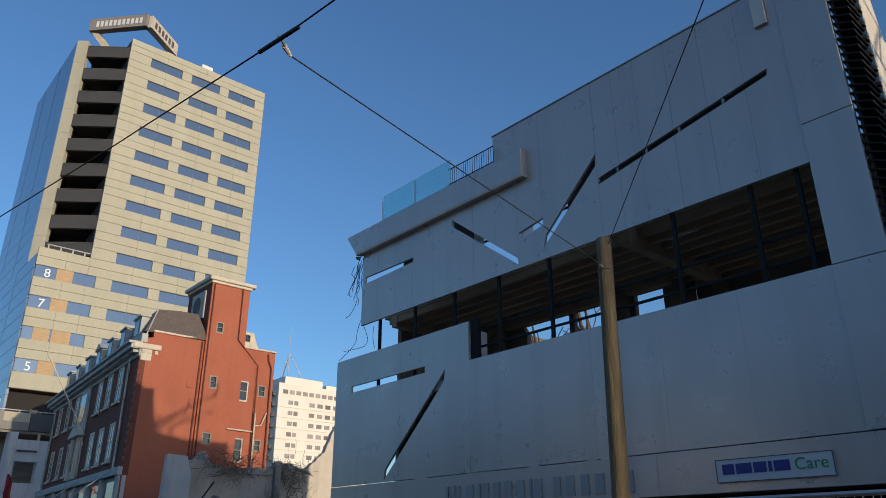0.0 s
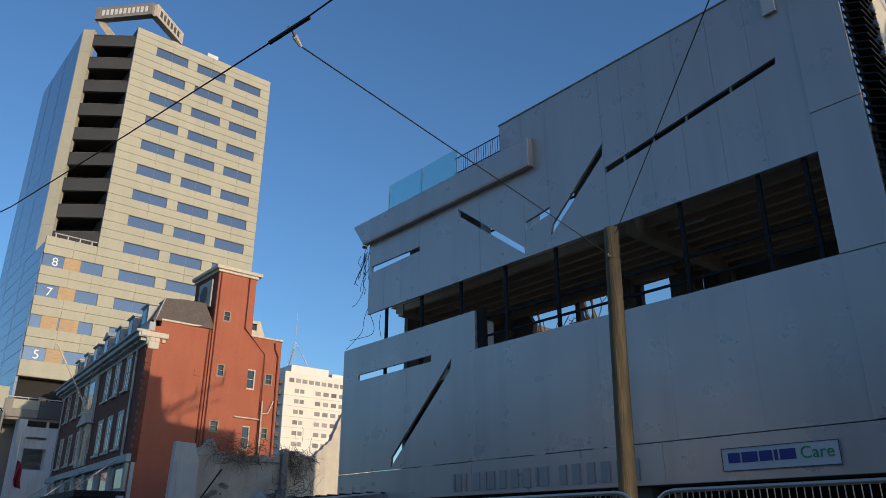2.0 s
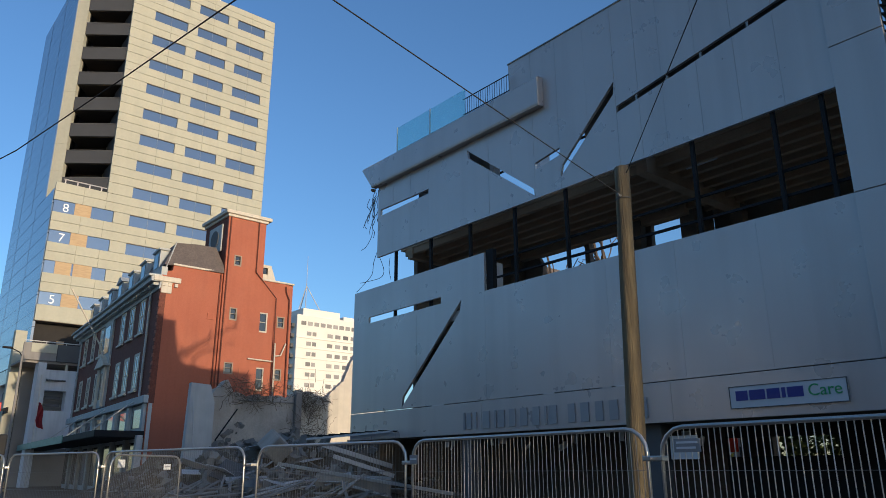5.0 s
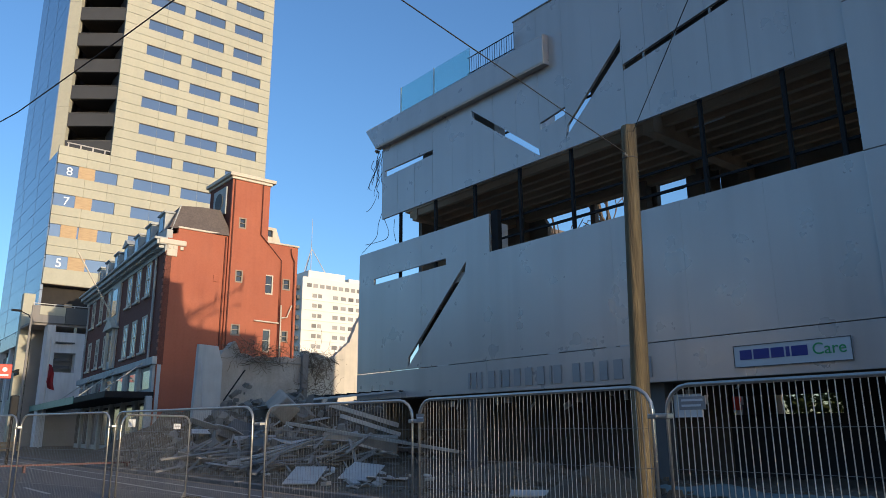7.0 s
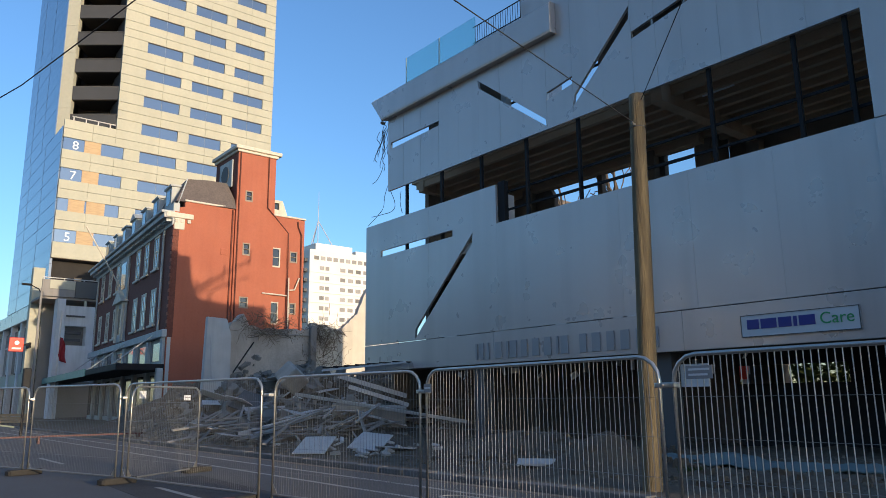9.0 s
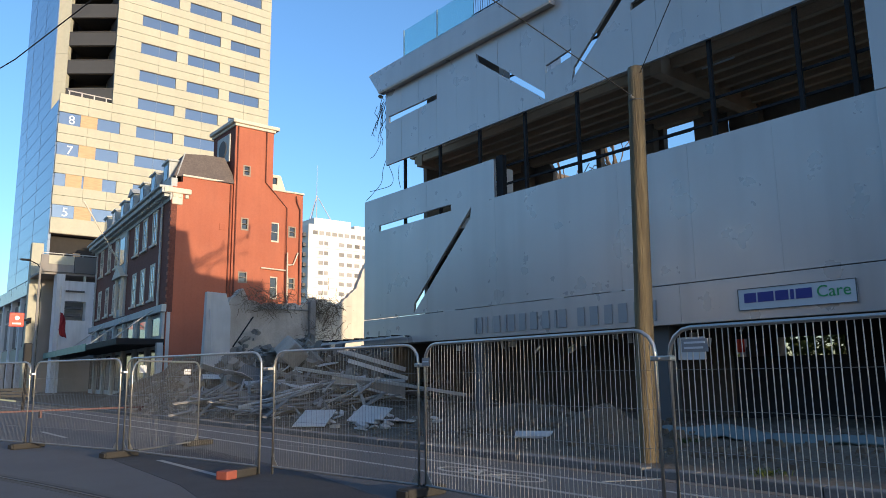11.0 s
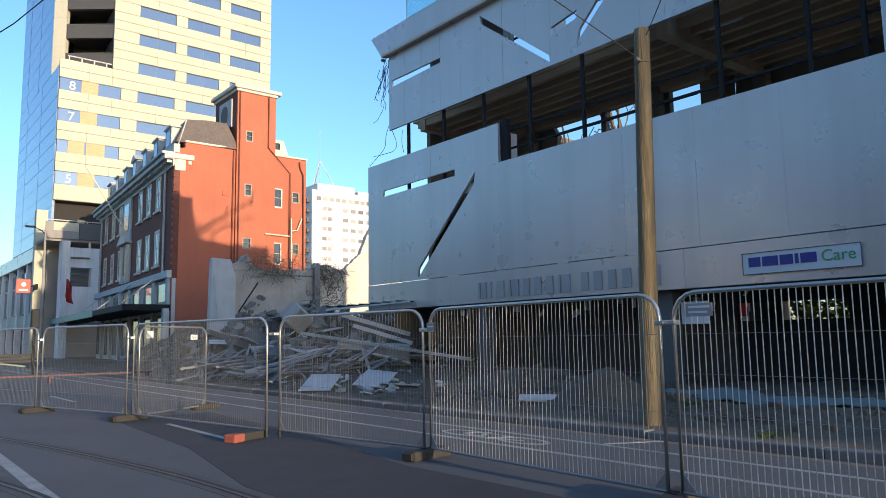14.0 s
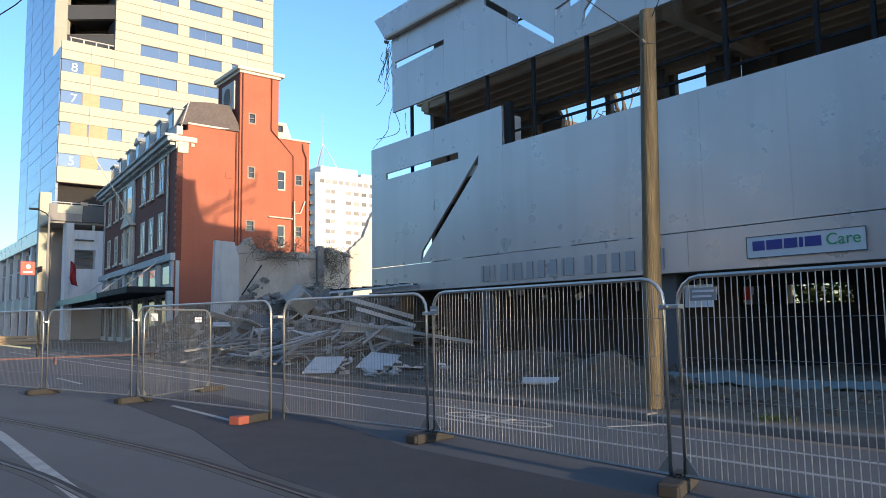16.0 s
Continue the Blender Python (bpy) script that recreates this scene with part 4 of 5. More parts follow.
part("podium_box", wall_y(rect(18.50, 24.5, 4.0, 12.15), [rect(18.62, 20.75, 7.85, 9.95)], 89.2, 1.2), M_PODGREY, TOW, "pale grey podium block")
for z in (8.3, 9.1):
    part("podium_louvre", box((18.62, 89.6, z), (20.35, 89.9, z + 0.3)), M_BALC, TOW)
part("podium_bracket", box((18.60, 88.9, 10.95), (20.50, 89.18, 11.1), None, 0.02), M_BALC, TOW)
part("gap_post", box((20.50, 89.9, 12.2), (20.75, 90.1, 12.85)), M_TOWER, TOW)
part("podium_back", box((17.22, 94.5, 0), (30, 94.85, 12.84)), M_PODDARK, TOW)
# podium row along the street
ROW = empty("podium_row", "low street-front podium with blue-grey fascia and dark windows", "building")
part("fascia", box((16.6, 97, 11.4), (17.4, 170, 13.1), None, 0.05), M_PANEL, ROW)
# black body behind the panes, coloured as unlit rooms
part("wall", box((17.4, 97, 0), (30, 170, 12.9)), M_SHADE, ROW)
for i in range(11):
    y = 97.0 + i * 6.3
    part("pier", box((16.7, y, 0), (17.4, y + 0.8, 11.4), None, 0.03), M_PODGREY, ROW)
    w = part("window", box((17.1, y + 0.8, 5.4), (17.2, y + 6.3, 10.7)), M_GLASS_D, ROW)
    part("transom", box((17.0, y + 0.8, 8.8), (17.1, y + 6.3, 8.95)), M_PODGREY, w)
    part("mullion", box((17.0, y + 3.4, 5.4), (17.1, y + 3.6, 8.8)), M_PODGREY, w)
    part("spandrel", box((16.9, y + 0.8, 3.6), (17.38, y + 6.3, 5.2)), M_TOWER, ROW)
RS = empty("street_sign", "square red hanging sign on the street column", "sign")
part("panel", box((14.06, 93.0, 7.25), (15.48, 93.22, 8.78), None, 0.04), M_REDSIGN, RS)
part("mark", rod(bmesh.new(), (14.80, 92.95, 8.2), (14.80, 93.0, 8.2), 0.24, seg=12), M_SIGNWHITE, RS)
part("bar", box((14.35, 92.95, 7.5), (15.20, 93.0, 7.68)), M_SIGNWHITE, RS)
part("arm", box((15.48, 93.05, 7.9), (16.20, 93.17, 8.1)), M_DARKSTEEL, RS)
part("bracket", box((16.02, 93.05, 7.7), (16.20, 94.9, 8.3)), M_DARKSTEEL, RS)
FL = empty("flag", "limp dark red flag on a pale pole", "flag")
bm = bmesh.new()
rowv = []
for i in range(9):
    z = 8.5 - i * 0.31
    rowv.append([bm.verts.new((17.58 + j * (0.075 + 0.010 * i) + 0.08 * math.sin(i * 0.9), 86.0 + 0.22 * math.sin(j * 1.7 + i * 0.6), z - 0.06 * j)) for j in range(6)])
for i in range(8):
    for j in range(5):
        bm.faces.new((rowv[i][j], rowv[i][j + 1], rowv[i + 1][j + 1], rowv[i + 1][j]))
ex = bmesh.ops.extrude_face_region(bm, geom=list(bm.faces))
bmesh.ops.translate(bm, vec=(0, 0.03, 0), verts=[v for v in ex["geom"] if isinstance(v, bmesh.types.BMVert)])
part("cloth", bm, M_FLAG, FL, smooth=True)
part("pole", rod(bmesh.new(), (17.52, 86, 0), (17.52, 86, 11.2), 0.08), M_SHEET, FL)

# ---- far hotel tower ----
FAR = empty("hotel_tower", "distant white slab tower with rows of balconies and windows", "building")
HX, HY, HZ = 108.8, 200.0, 48.2
part("wall", box((HX, HY, 0), (HX + 34, HY + 22, HZ), None, 0.1), M_WHITE, FAR)
for k in range(13):
    z = HZ - 3.2 - k * 3.15
    if k == 0:
        xs = [(HX + 1.5 + i * 2.3, 1.7) for i in range(12)]
    else:
        xs = [(HX + 3.6, 1.6), (HX + 5.6, 1.4)] + [(HX + 11 + i * 2.9, 1.9) for i in range(4)] + [(HX + 23.2 + i * 2.6, 1.4) for i in range(3)]
    for x, wd in xs:
        part("window", box((x, HY - 0.06, z), (x + wd, HY - 0.01, z + 1.25)), M_HOTELWIN, FAR)
    if k:
        part("floor_line", box((HX, HY - 0.25, z - 0.9), (HX + 34, HY - 0.01, z - 0.7)), M_WHITE, FAR)
    for j in range(4):
        part("side_balcony", box((HX - 1.0, HY + 1.5 + j * 5, z - 0.6), (HX - 0.02, HY + 5 + j * 5, z + 0.5)), M_BALC, FAR)
part("roof_parapet", box((HX + 2.5, HY + 1, HZ), (HX + 16, HY + 14, HZ + 2.4), None, 0.1), M_WHITE, FAR)
part("roof_plant", box((HX + 18, HY + 2, HZ), (HX + 27, HY + 12, HZ + 1.6)), M_WHITE, FAR)
top = Vector((HX + 6, HY + 6, HZ + 11))
for dx, dy in ((-4, -3), (4, -3), (0, 4)):
    part("mast_leg", rod(bmesh.new(), (HX + 6 + dx, HY + 6 + dy, HZ + 2.2), top, 0.16, 0.12), M_WHITEGREY, FAR)
part("mast", rod(bmesh.new(), top - Vector((0, 0, 9)), top + Vector((0, 0, 10)), 0.14, 0.05), M_WHITEGREY, FAR)

# ---- ruined walls behind the debris ----
def ragged(x0, x1, base, tops, y0, thick, seed):
    """A wall facing -y with a broken upper edge."""
    rnd = random.Random(seed)
    pts = [(x0, base), (x1, base)]
    n = max(int((x1 - x0) / 0.16), 3)
    for i in range(n + 1):
        f = 1 - i / n
        t = f * (len(tops) - 1)
        a = min(int(t), len(tops) - 2)
        z = tops[a] + (tops[a + 1] - tops[a]) * (t - a)
        pts.append((x0 + (x1 - x0) * f, z + rnd.uniform(-0.12, 0.1)))
    return wall_y(pts, [], y0, thick)


RUIN = empty("ruined_wall", "broken plastered concrete wall left standing behind the rubble", "ruin")
part("leaning_slab", wall_y([(15.75, 0), (17.35, 0), (17.3, 5.3), (17.0, 6.25), (15.9, 6.3)], [], 41.5, 0.35), M_PALE, RUIN, "pale smooth wall slab")
part("column_stub", ragged(17.4, 18.7, 0, [5.9, 6.4, 6.7, 5.7], 42.0, 0.7, 3), M_PLASTER, RUIN)
part("middle_wall", ragged(18.65, 22.7, 0, [6.0, 5.85, 6.0, 5.9, 6.1], 42.2, 0.4, 4), M_PLASTER, RUIN)
part("ledge", box((19.0, 42.1, 5.55), (22.6, 42.2, 5.64), None, 0.02), M_CONC, RUIN)
part("dark_pier", ragged(22.62, 23.0, 0, [6.0, 6.2, 6.1], 41.9, 0.5, 5), M_PIER, RUIN)
part("sunlit_wall", ragged(23.3, 27.75, 0, [6.5, 6.5, 6.4, 6.3, 6.2, 6.4, 6.9, 7.3, 8.6, 9.2], 43.2, 0.4, 6), M_CREAM, RUIN, "sunlit cream wall with a torn edge")


def twig_heap(name, centre, spread, n, length, label, down=0.0):
    bm = bmesh.new()
    for i in range(n):
        p = Vector(centre) + Vector([random.gauss(0, s) for s in spread])
        d = Vector((random.gauss(0, 1), random.gauss(0, 0.5), random.gauss(0.2 - down, 0.7))).normalized()
        pts = [p.copy()]
        for j in range(4):
            d = (d + Vector([random.gauss(0, 0.35) for _ in range(3)])).normalized()
            p = p + d * length / 4
            pts.append(p.copy())
        tube(bm, pts, random.uniform(0.004, 0.013), 4)
    return tagged(link(name, bm, M_TWIG), label, "dry creeper", kind="stuff")


twig_heap("dry_creeper", (19.6, 41.7, 6.0), (1.0, 0.2, 0.4), 260, 0.9, "tangle of dry brown creeper on the broken wall")
twig_heap("dry_creeper", (24.0, 42.7, 5.9), (0.7, 0.2, 0.4), 240, 1.0, "tangle of dry creeper hanging over the wall", 0.8)
twig_heap("dry_creeper", (22.8, 40.5, 4.2), (0.5, 0.4, 0.35), 80, 0.9, "dark heap of bent rods and twigs on the rubble")

# ---- rubble and debris ----
def chunk_mesh(seed):
    rnd = random.Random(seed)
    bm = bmesh.new()
    bmesh.ops.create_cube(bm, size=1.0)
    bmesh.ops.subdivide_edges(bm, edges=bm.edges[:], cuts=1)
    for v in bm.verts:
        v.co += Vector([rnd.uniform(-0.17, 0.17) for _ in range(3)])
    me = bpy.data.meshes.new("rubble_chunk")
    bm.to_mesh(me)
    bm.free()
    me.materials.append(M_RUBBLE)
    return me


RUB = empty("rubble_heap", "heap of broken concrete and masonry from the demolition", "rubble")
chunks = [chunk_mesh(s) for s in range(8)]
rnd = random.Random(11)
made = 0
while made < 290:
    x, y = rnd.uniform(11.5, 25), rnd.triangular(26.5, 44, 32)
    if rnd.random() > (0.25 if x < 13.5 else 1.0):
        continue
    s = rnd.choice((0.14, 0.2, 0.28, 0.4, 0.6)) * rnd.uniform(0.7, 1.3)
    piece("chunk", chunks[made % 8], RUB, pose(x, y, hump(x, y) + s * 0.15, rnd.uniform(0, 360), rnd.uniform(0, 360), rnd.uniform(0, 360)) @ Matrix.Diagonal((s, s * rnd.uniform(0.5, 1), s * rnd.uniform(0.35, 0.8), 1)))
    made += 1

# taller pile against the broken wall
PILE = empty("rubble_heap", "brown pile of broken masonry against the ruined wall", "rubble")
for i in range(280):
    x, y = rnd.uniform(17.6, 24.0), rnd.uniform(37.5, 41.7)
    top = 0.8 + 2.9 * (y - 37.5) / 4.2 * (0.75 + 0.25 * math.sin(x * 2.1))
    z = hump(x, y) * 0.3 + top * rnd.uniform(0.75, 1.05)
    s = rnd.choice((0.12, 0.2, 0.3, 0.42)) * rnd.uniform(0.7, 1.3)
    piece("chunk", chunks[i % 8], PILE, pose(x, y, z, rnd.uniform(0, 360), rnd.uniform(0, 360), rnd.uniform(0, 360)) @ Matrix.Diagonal((s, s * rnd.uniform(0.5, 1), s * rnd.uniform(0.4, 0.9), 1)))
bm = bmesh.new()
gx = [[bm.verts.new((17.2 + 0.5 * a, 37.2 + 0.5 * b, -0.1 + 3.4 * (b / 9.5) * (0.8 + 0.2 * math.sin(a * 1.05)) + rnd.uniform(-0.12, 0.12))) for b in range(11)] for a in range(15)]
for a in range(14):
    for b in range(10):
        bm.faces.new((gx[a][b], gx[a + 1][b], gx[a + 1][b + 1], gx[a][b + 1]))
part("mound", bm, M_RUBBLE, PILE)


def small_stones(name, area, n, smax, material, label, seed):
    rn = random.Random(seed)
    bm = bmesh.new()
    V, F = [], []
    for i in range(n):
        x, y = rn.uniform(*area[0]), rn.uniform(*area[1])
        s = smax * rn.random() ** 2 + 0.015
        c = Vector((x, y, hump(x, y) + s * 0.2))
        o = len(V)
        for dx, dy, dz in ((-1, -1, -1), (1, -1, -1), (1, 1, -1), (-1, 1, -1), (-0.6, -0.7, 0.7), (0.7, -0.6, 0.8), (0.6, 0.6, 0.6), (-0.7, 0.6, 0.8)):
            V.append(c + Vector((dx * rn.uniform(0.5, 1), dy * rn.uniform(0.5, 1), dz * rn.uniform(0.4, 0.8))) * s)
        F += [[o + i for i in f] for f in ((0, 3, 2, 1), (4, 5, 6, 7), (0, 1, 5, 4), (1, 2, 6, 5), (2, 3, 7, 6), (3, 0, 4, 7))]
    me = bpy.data.meshes.new(name)
    me.from_pydata(V, [], F)
    me.materials.append(material)
    return tagged(new(name, me), label, "stones", kind="stuff")


small_stones("gravel", ((10.8, 18.0), (0.5, 24)), 1800, 0.045, M_STONE, "loose stones and clods on the bare earth", 21)
small_stones("gravel", ((11.0, 24.0), (24.5, 43)), 3600, 0.13, M_RUBBLE, "small broken masonry among the debris", 22)
small_stones("earth_clods", ((11.6, 17.0), (1.0, 17)), 700, 0.15, M_DIRT, "clods of turned brown earth", 23)
rnd = random.Random(5)


def plank(name, x, y, z, length, w, th, yaw, tilt, material, label, cat, roll=0.0, group="demolition debris"):
    bm = bmesh.new()
    bx(bm, (-length / 2, -w / 2, -th / 2), (length / 2, w / 2, th / 2), None, min(th, w) * 0.12)
    ob = link(name, bm, material)
    ob.matrix_world = pose(x, y, z, roll, tilt, yaw)
    return tagged(ob, label, cat, group)


for i in range(95):
    x, y = rnd.uniform(11.2, 16.5), rnd.uniform(23.5, 34)
    L = rnd.uniform(1.2, 4.0)
    plank("timber_plank", x, y, hump(x, y) + rnd.uniform(0.05, 0.5) * (L / 2.5), L, rnd.uniform(0.05, 0.14), 0.04, rnd.gauss(38, 20), rnd.gauss(-8, 7), M_TIMBER, "pale broken timber plank lying in the debris", "plank", rnd.uniform(0, 40))
for i in range(24):
    x, y = rnd.uniform(12.0, 19), rnd.uniform(25, 37)
    plank("metal_sheet", x, y, hump(x, y) + 0.15, rnd.uniform(1.0, 2.6), rnd.uniform(0.5, 1.1), 0.03, rnd.uniform(-50, 30), rnd.gauss(0, 14), M_SHEET, "crumpled pale roofing sheet lying in the debris", "sheet", rnd.gauss(0, 14))
plank("board", 11.45, 21.3, hump(11.45, 21.3) + 0.22, 1.5, 0.95, 0.03, 46, -15, M_SHEET, "white board thrown down by the kerb", "board")
plank("board", 12.75, 20.3, hump(12.75, 20.3) + 0.25, 1.6, 0.95, 0.03, 40, -13, M_SHEET, "white bent board thrown down by the kerb", "board", 6)
plank("board", 12.9, 19.3, hump(12.9, 19.3) + 0.06, 1.1, 0.5, 0.03, -30, 5, M_SHEET, "narrow white board scrap on the earth", "board", -6)
plank("concrete_slab", 16.7, 26.4, 1.05, 2.9, 0.25, 0.85, -38, 3, M_CONC, "large broken concrete wall slab leaning in the debris", "slab", 25)
plank("concrete_slab", 17.0, 33.5, 2.7, 1.2, 0.9, 1.0, 20, 30, M_CONC, "tilted broken concrete block in the debris", "slab", 35)
plank("steel_beam", 17.4, 27.2, 2.2, 3.0, 0.10, 0.18, -20, 16, M_SHEET, "pale steel beam fallen across the rubble", "beam")
plank("steel_beam", 17.5, 26.9, 1.8, 2.6, 0.10, 0.16, -22, 17, M_SHEET, "pale steel beam fallen across the rubble", "beam")
plank("steel_beam", 16.6, 25.6, 1.35, 7.0, 0.12, 0.12, -52, 9, M_GALV, "thin steel channel lying over the debris", "beam")
plank("steel_beam", 13.8, 27.4, 0.9, 6.0, 0.12, 0.14, 28, -7, M_SHEET, "pale steel beam fallen across the rubble", "beam")
plank("grating", 12.1, 13.0, hump(12.1, 13.0) + 0.10, 0.8, 0.30, 0.05, -52, 0, M_SHEET, "small pale slotted metal grating on the earth", "grating", 18)
for i in range(26):
    x, y = rnd.uniform(11.0, 14.5), rnd.uniform(18.5, 25)
    plank("masonry_scrap", x, y, hump(x, y) + 0.05, rnd.uniform(0.12, 0.4), rnd.uniform(0.1, 0.25), rnd.uniform(0.05, 0.12), rnd.uniform(0, 180), rnd.uniform(-20, 20), M_SHEET if i % 3 else M_CONC, "pale broken scrap lying near the kerb", "scrap", rnd.uniform(-30, 30))
for i in range(9):
    plank("timber_beam", 10.74 + 0.25 * (i % 3), 72.56, 0.12 + 0.26 * (i // 3) + 0.1, 4.2, 0.2, 0.22, 8 * (i // 3) - 6, 0, M_PLY, "pale sawn timber beam in a stack by the road", "beam", 0, "timber stack")
# dark crumpled sheet on the heap
plank("dark_sheet", 14.6, 33.0, hump(14.6, 33.0) + 0.3, 1.7, 1.1, 0.05, 40, -24, M_BALC, "dark grey crumpled roofing membrane on the heap", "sheet", 20)
plank("leaning_rod", 15.6, 40.0, 4.0, 2.6, 0.07, 0.07, 80, -68, M_SHEET, "pale rod leaning by the broken wall", "rod")
plank("leaning_rod", 17.2, 39.5, 4.0, 2.2, 0.06, 0.06, 20, -50, M_DARKSTEEL, "dark rod leaning by the broken wall", "rod")
# light ceiling frame hanging by the corner
for i in range(4):
    plank("metal_stud", 17.25 + 0.22 * i, 27.9 + 0.35 * i, 3.0 + 0.03 * i, 6.4, 0.06, 0.06, 90, 0.8, M_SHEET, "pale metal stud of a hanging ceiling frame", "stud")
for i in range(7):
    plank("metal_stud", 17.6, 25.4 + 0.9 * i, 3.1, 1.0, 0.05, 0.05, 0, 0, M_DARKSTEEL, "dark cross stud of a hanging ceiling frame", "stud")
# torn ceiling scraps under the band
for i in range(16):
    y = rnd.uniform(12, 26)
    plank("ceiling_scrap", rnd.uniform(18.4, 20), y, rnd.uniform(2.35, 2.75), rnd.uniform(0.2, 0.55), rnd.uniform(0.1, 0.3), 0.02, rnd.uniform(0, 180), rnd.uniform(30, 100), M_SHEET, "torn pale lining hanging under the band", "lining", rnd.uniform(-40, 40), "hanging scraps")
plank("notice_board", 18.6, 13.15, 2.2, 0.85, 0.04, 0.62, 90, 0, M_SIGNWHITE, "white notice board hanging in the opening", "board")
# tarpaulin along the edge of the opening
bm = bmesh.new()
gr = []
for i in range(46):
    y = 1.6 + i * 0.23
    gr.append([bm.verts.new((14.3 + j * 0.15 + 0.12 * math.sin(y * 1.3), y, hump(14.3 + j * 0.15 + 0.12 * math.sin(y * 1.3), y) + 0.05 + 0.022 * j + 0.035 * math.sin(y * 2.1 + j))) for j in range(6)])
for i in range(45):
    for j in range(5):
        bm.faces.new((gr[i][j], gr[i + 1][j], gr[i + 1][j + 1], gr[i][j + 1]))
ex = bmesh.ops.extrude_face_region(bm, geom=list(bm.faces))
bmesh.ops.translate(bm, vec=(0, 0, -0.03), verts=[v for v in ex["geom"] if isinstance(v, bmesh.types.BMVert)])
tagged(link("tarpaulin", bm, M_TARP, True), "crumpled blue-green tarpaulin along the edge of the earth", "tarpaulin")
for cx, cy, n in ((10.9, 7.2, 70), (11.2, 4.6, 45), (13.4, 10.0, 60)):
    bm = bmesh.new()
    for i in range(n):
        b = Vector((cx + rnd.gauss(0, 0.12), cy + rnd.gauss(0, 0.12), hump(cx, cy) - 0.03))
        t = b + Vector((rnd.gauss(0, 0.05), rnd.gauss(0, 0.05), rnd.uniform(0.04, 0.13)))
        tube(bm, [b, (b + t) / 2 + Vector((0, 0, 0.03)), t], 0.006, 3)
    tagged(link("weed_tuft", bm, M_WEED), "small green weed tuft on the bare earth", "weed", kind="stuff")

# ---- utility pole and wires ----
POLE = empty("utility_pole", "weathered round timber utility pole at the kerb", "pole")
bm = bmesh.new()
rings = []
for i in range(24):
    f = i / 23
    z = -0.2 + 7.2 * f
    r = 0.165 - 0.03 * f
    rings.append([bm.verts.new((10.97 + 0.07 * f + r * (1 + 0.05 * noise.noise(Vector((a * 0.9, z * 0.7, 0)))) * math.cos(a * 6.2832 / 20), 9.3 - 0.15 * f + r * (1 + 0.05 * noise.noise(Vector((a * 0.9, z * 0.7, 5)))) * math.sin(a * 6.2832 / 20), z)) for a in range(20)])
for P, Q in zip(rings, rings[1:]):
    for a in range(20):
        bm.faces.new((P[a], P[(a + 1) % 20], Q[(a + 1) % 20], Q[a]))
bm.faces.new(rings[-1])
part("shaft", bm, M_WOOD, POLE, smooth=True)
part("wire_loop", rod(bmesh.new(), (11.03, 9.16, 6.36), (11.03, 9.16, 6.375), 0.148, seg=20), M_BALC, POLE)
part("eye_bolt", tube(bmesh.new(), [(10.90, 9.12, 6.4), (10.81, 9.1, 6.38), (10.78, 9.09, 6.41)], 0.02), M_GALV, POLE)


def wire(name, pts, r, label, material=M_BLACK, sag=0.0):
    out = []
    for i in range(len(pts) - 1):
        a, b = Vector(pts[i]), Vector(pts[i + 1])
        for j in range(8):
            t = j / 8
            out.append(a.lerp(b, t) - Vector((0, 0, sag * 4 * t * (1 - t))))
    out.append(Vector(pts[-1]))
    return tagged(link(name, tube(bmesh.new(), out, r, 6), material, True), label, "wire")


H = Vector((3.03, 7.07, 6.2))
trolley = wire("trolley_wire", [(3.9, -12, 6.25), (3.13, 6.23, 6.2), tuple(H), (2.53, 10.15, 6.2), (1.97, 13.4, 6.2), (-0.6, 24, 6.2), (-6, 40, 6.2)], 0.009, "black tram trolley wire over the street")
wire("span_wire", [tuple(H + Vector((0.21, 0.12, 0.0))), (10.79, 9.09, 6.41)], 0.008, "thin span wire from the trolley wire to the pole")
wire("guy_wire", [(11.05, 9.08, 6.85), (6.89, 4.6, 7.29), (-1.0, -4.0, 7.75)], 0.008, "thin black wire from the pole top")
HG = empty("wire_hanger", "dark insulated splice with a pale clamp on the trolley wire", "insulator")
d = Vector((-1.02, 6.3, 0)).normalized()
part("splice", rod(bmesh.new(), H - d * 0.32 + Vector((0, 0, 0.0)), H + d * 0.28, 0.022), M_BLACK, HG)
part("clamp", tube(bmesh.new(), [H + Vector((0, 0, 0.05)), H + Vector((0.05, 0.02, 0.06)), H + Vector((0.12, 0.06, 0.02))], 0.016), M_GALV, HG)
part("knob", rod(bmesh.new(), H + Vector((0.11, 0.06, 0.03)), H + Vector((0.22, 0.125, 0.0)), 0.03, 0.018), M_SHEET, HG)

# ---- street lamp ----
LAMP = empty("street_lamp", "grey steel street lamp with a single arm", "street lamp")
part("post", rod(bmesh.new(), (10.8, 60, 0), (10.8, 60, 9.8), 0.11, 0.07), M_PARAPET, LAMP)
part("arm", tube(bmesh.new(), [(10.8, 60, 9.4), (10.6, 60, 9.7), (10.1, 60, 9.92)], 0.04), M_DARKSTEEL, LAMP)
part("head", box((9.5, 59.88, 9.88), (10.15, 60.12, 10.02), None, 0.05), M_DARKSTEEL, LAMP)
TS = empty("signal_post", "black traffic signal seen from behind", "traffic signal")
part("post", rod(bmesh.new(), (7.67, 44, 0), (7.67, 44, 3.2), 0.07), M_DARKSTEEL, TS)
part("head", box((7.5, 43.8, 2.4), (7.86, 44.2, 3.4), None, 0.06), M_BLACK, TS)

# ---- temporary fence ----
def bar_mesh(radius, material):
    bm = bmesh.new()
    rod(bm, (0, 0, 0), (0, 0, 1), radius, seg=6)
    me = bpy.data.meshes.new("bar")
    bm.to_mesh(me)
    bm.free()
    me.materials.append(material)
    return me


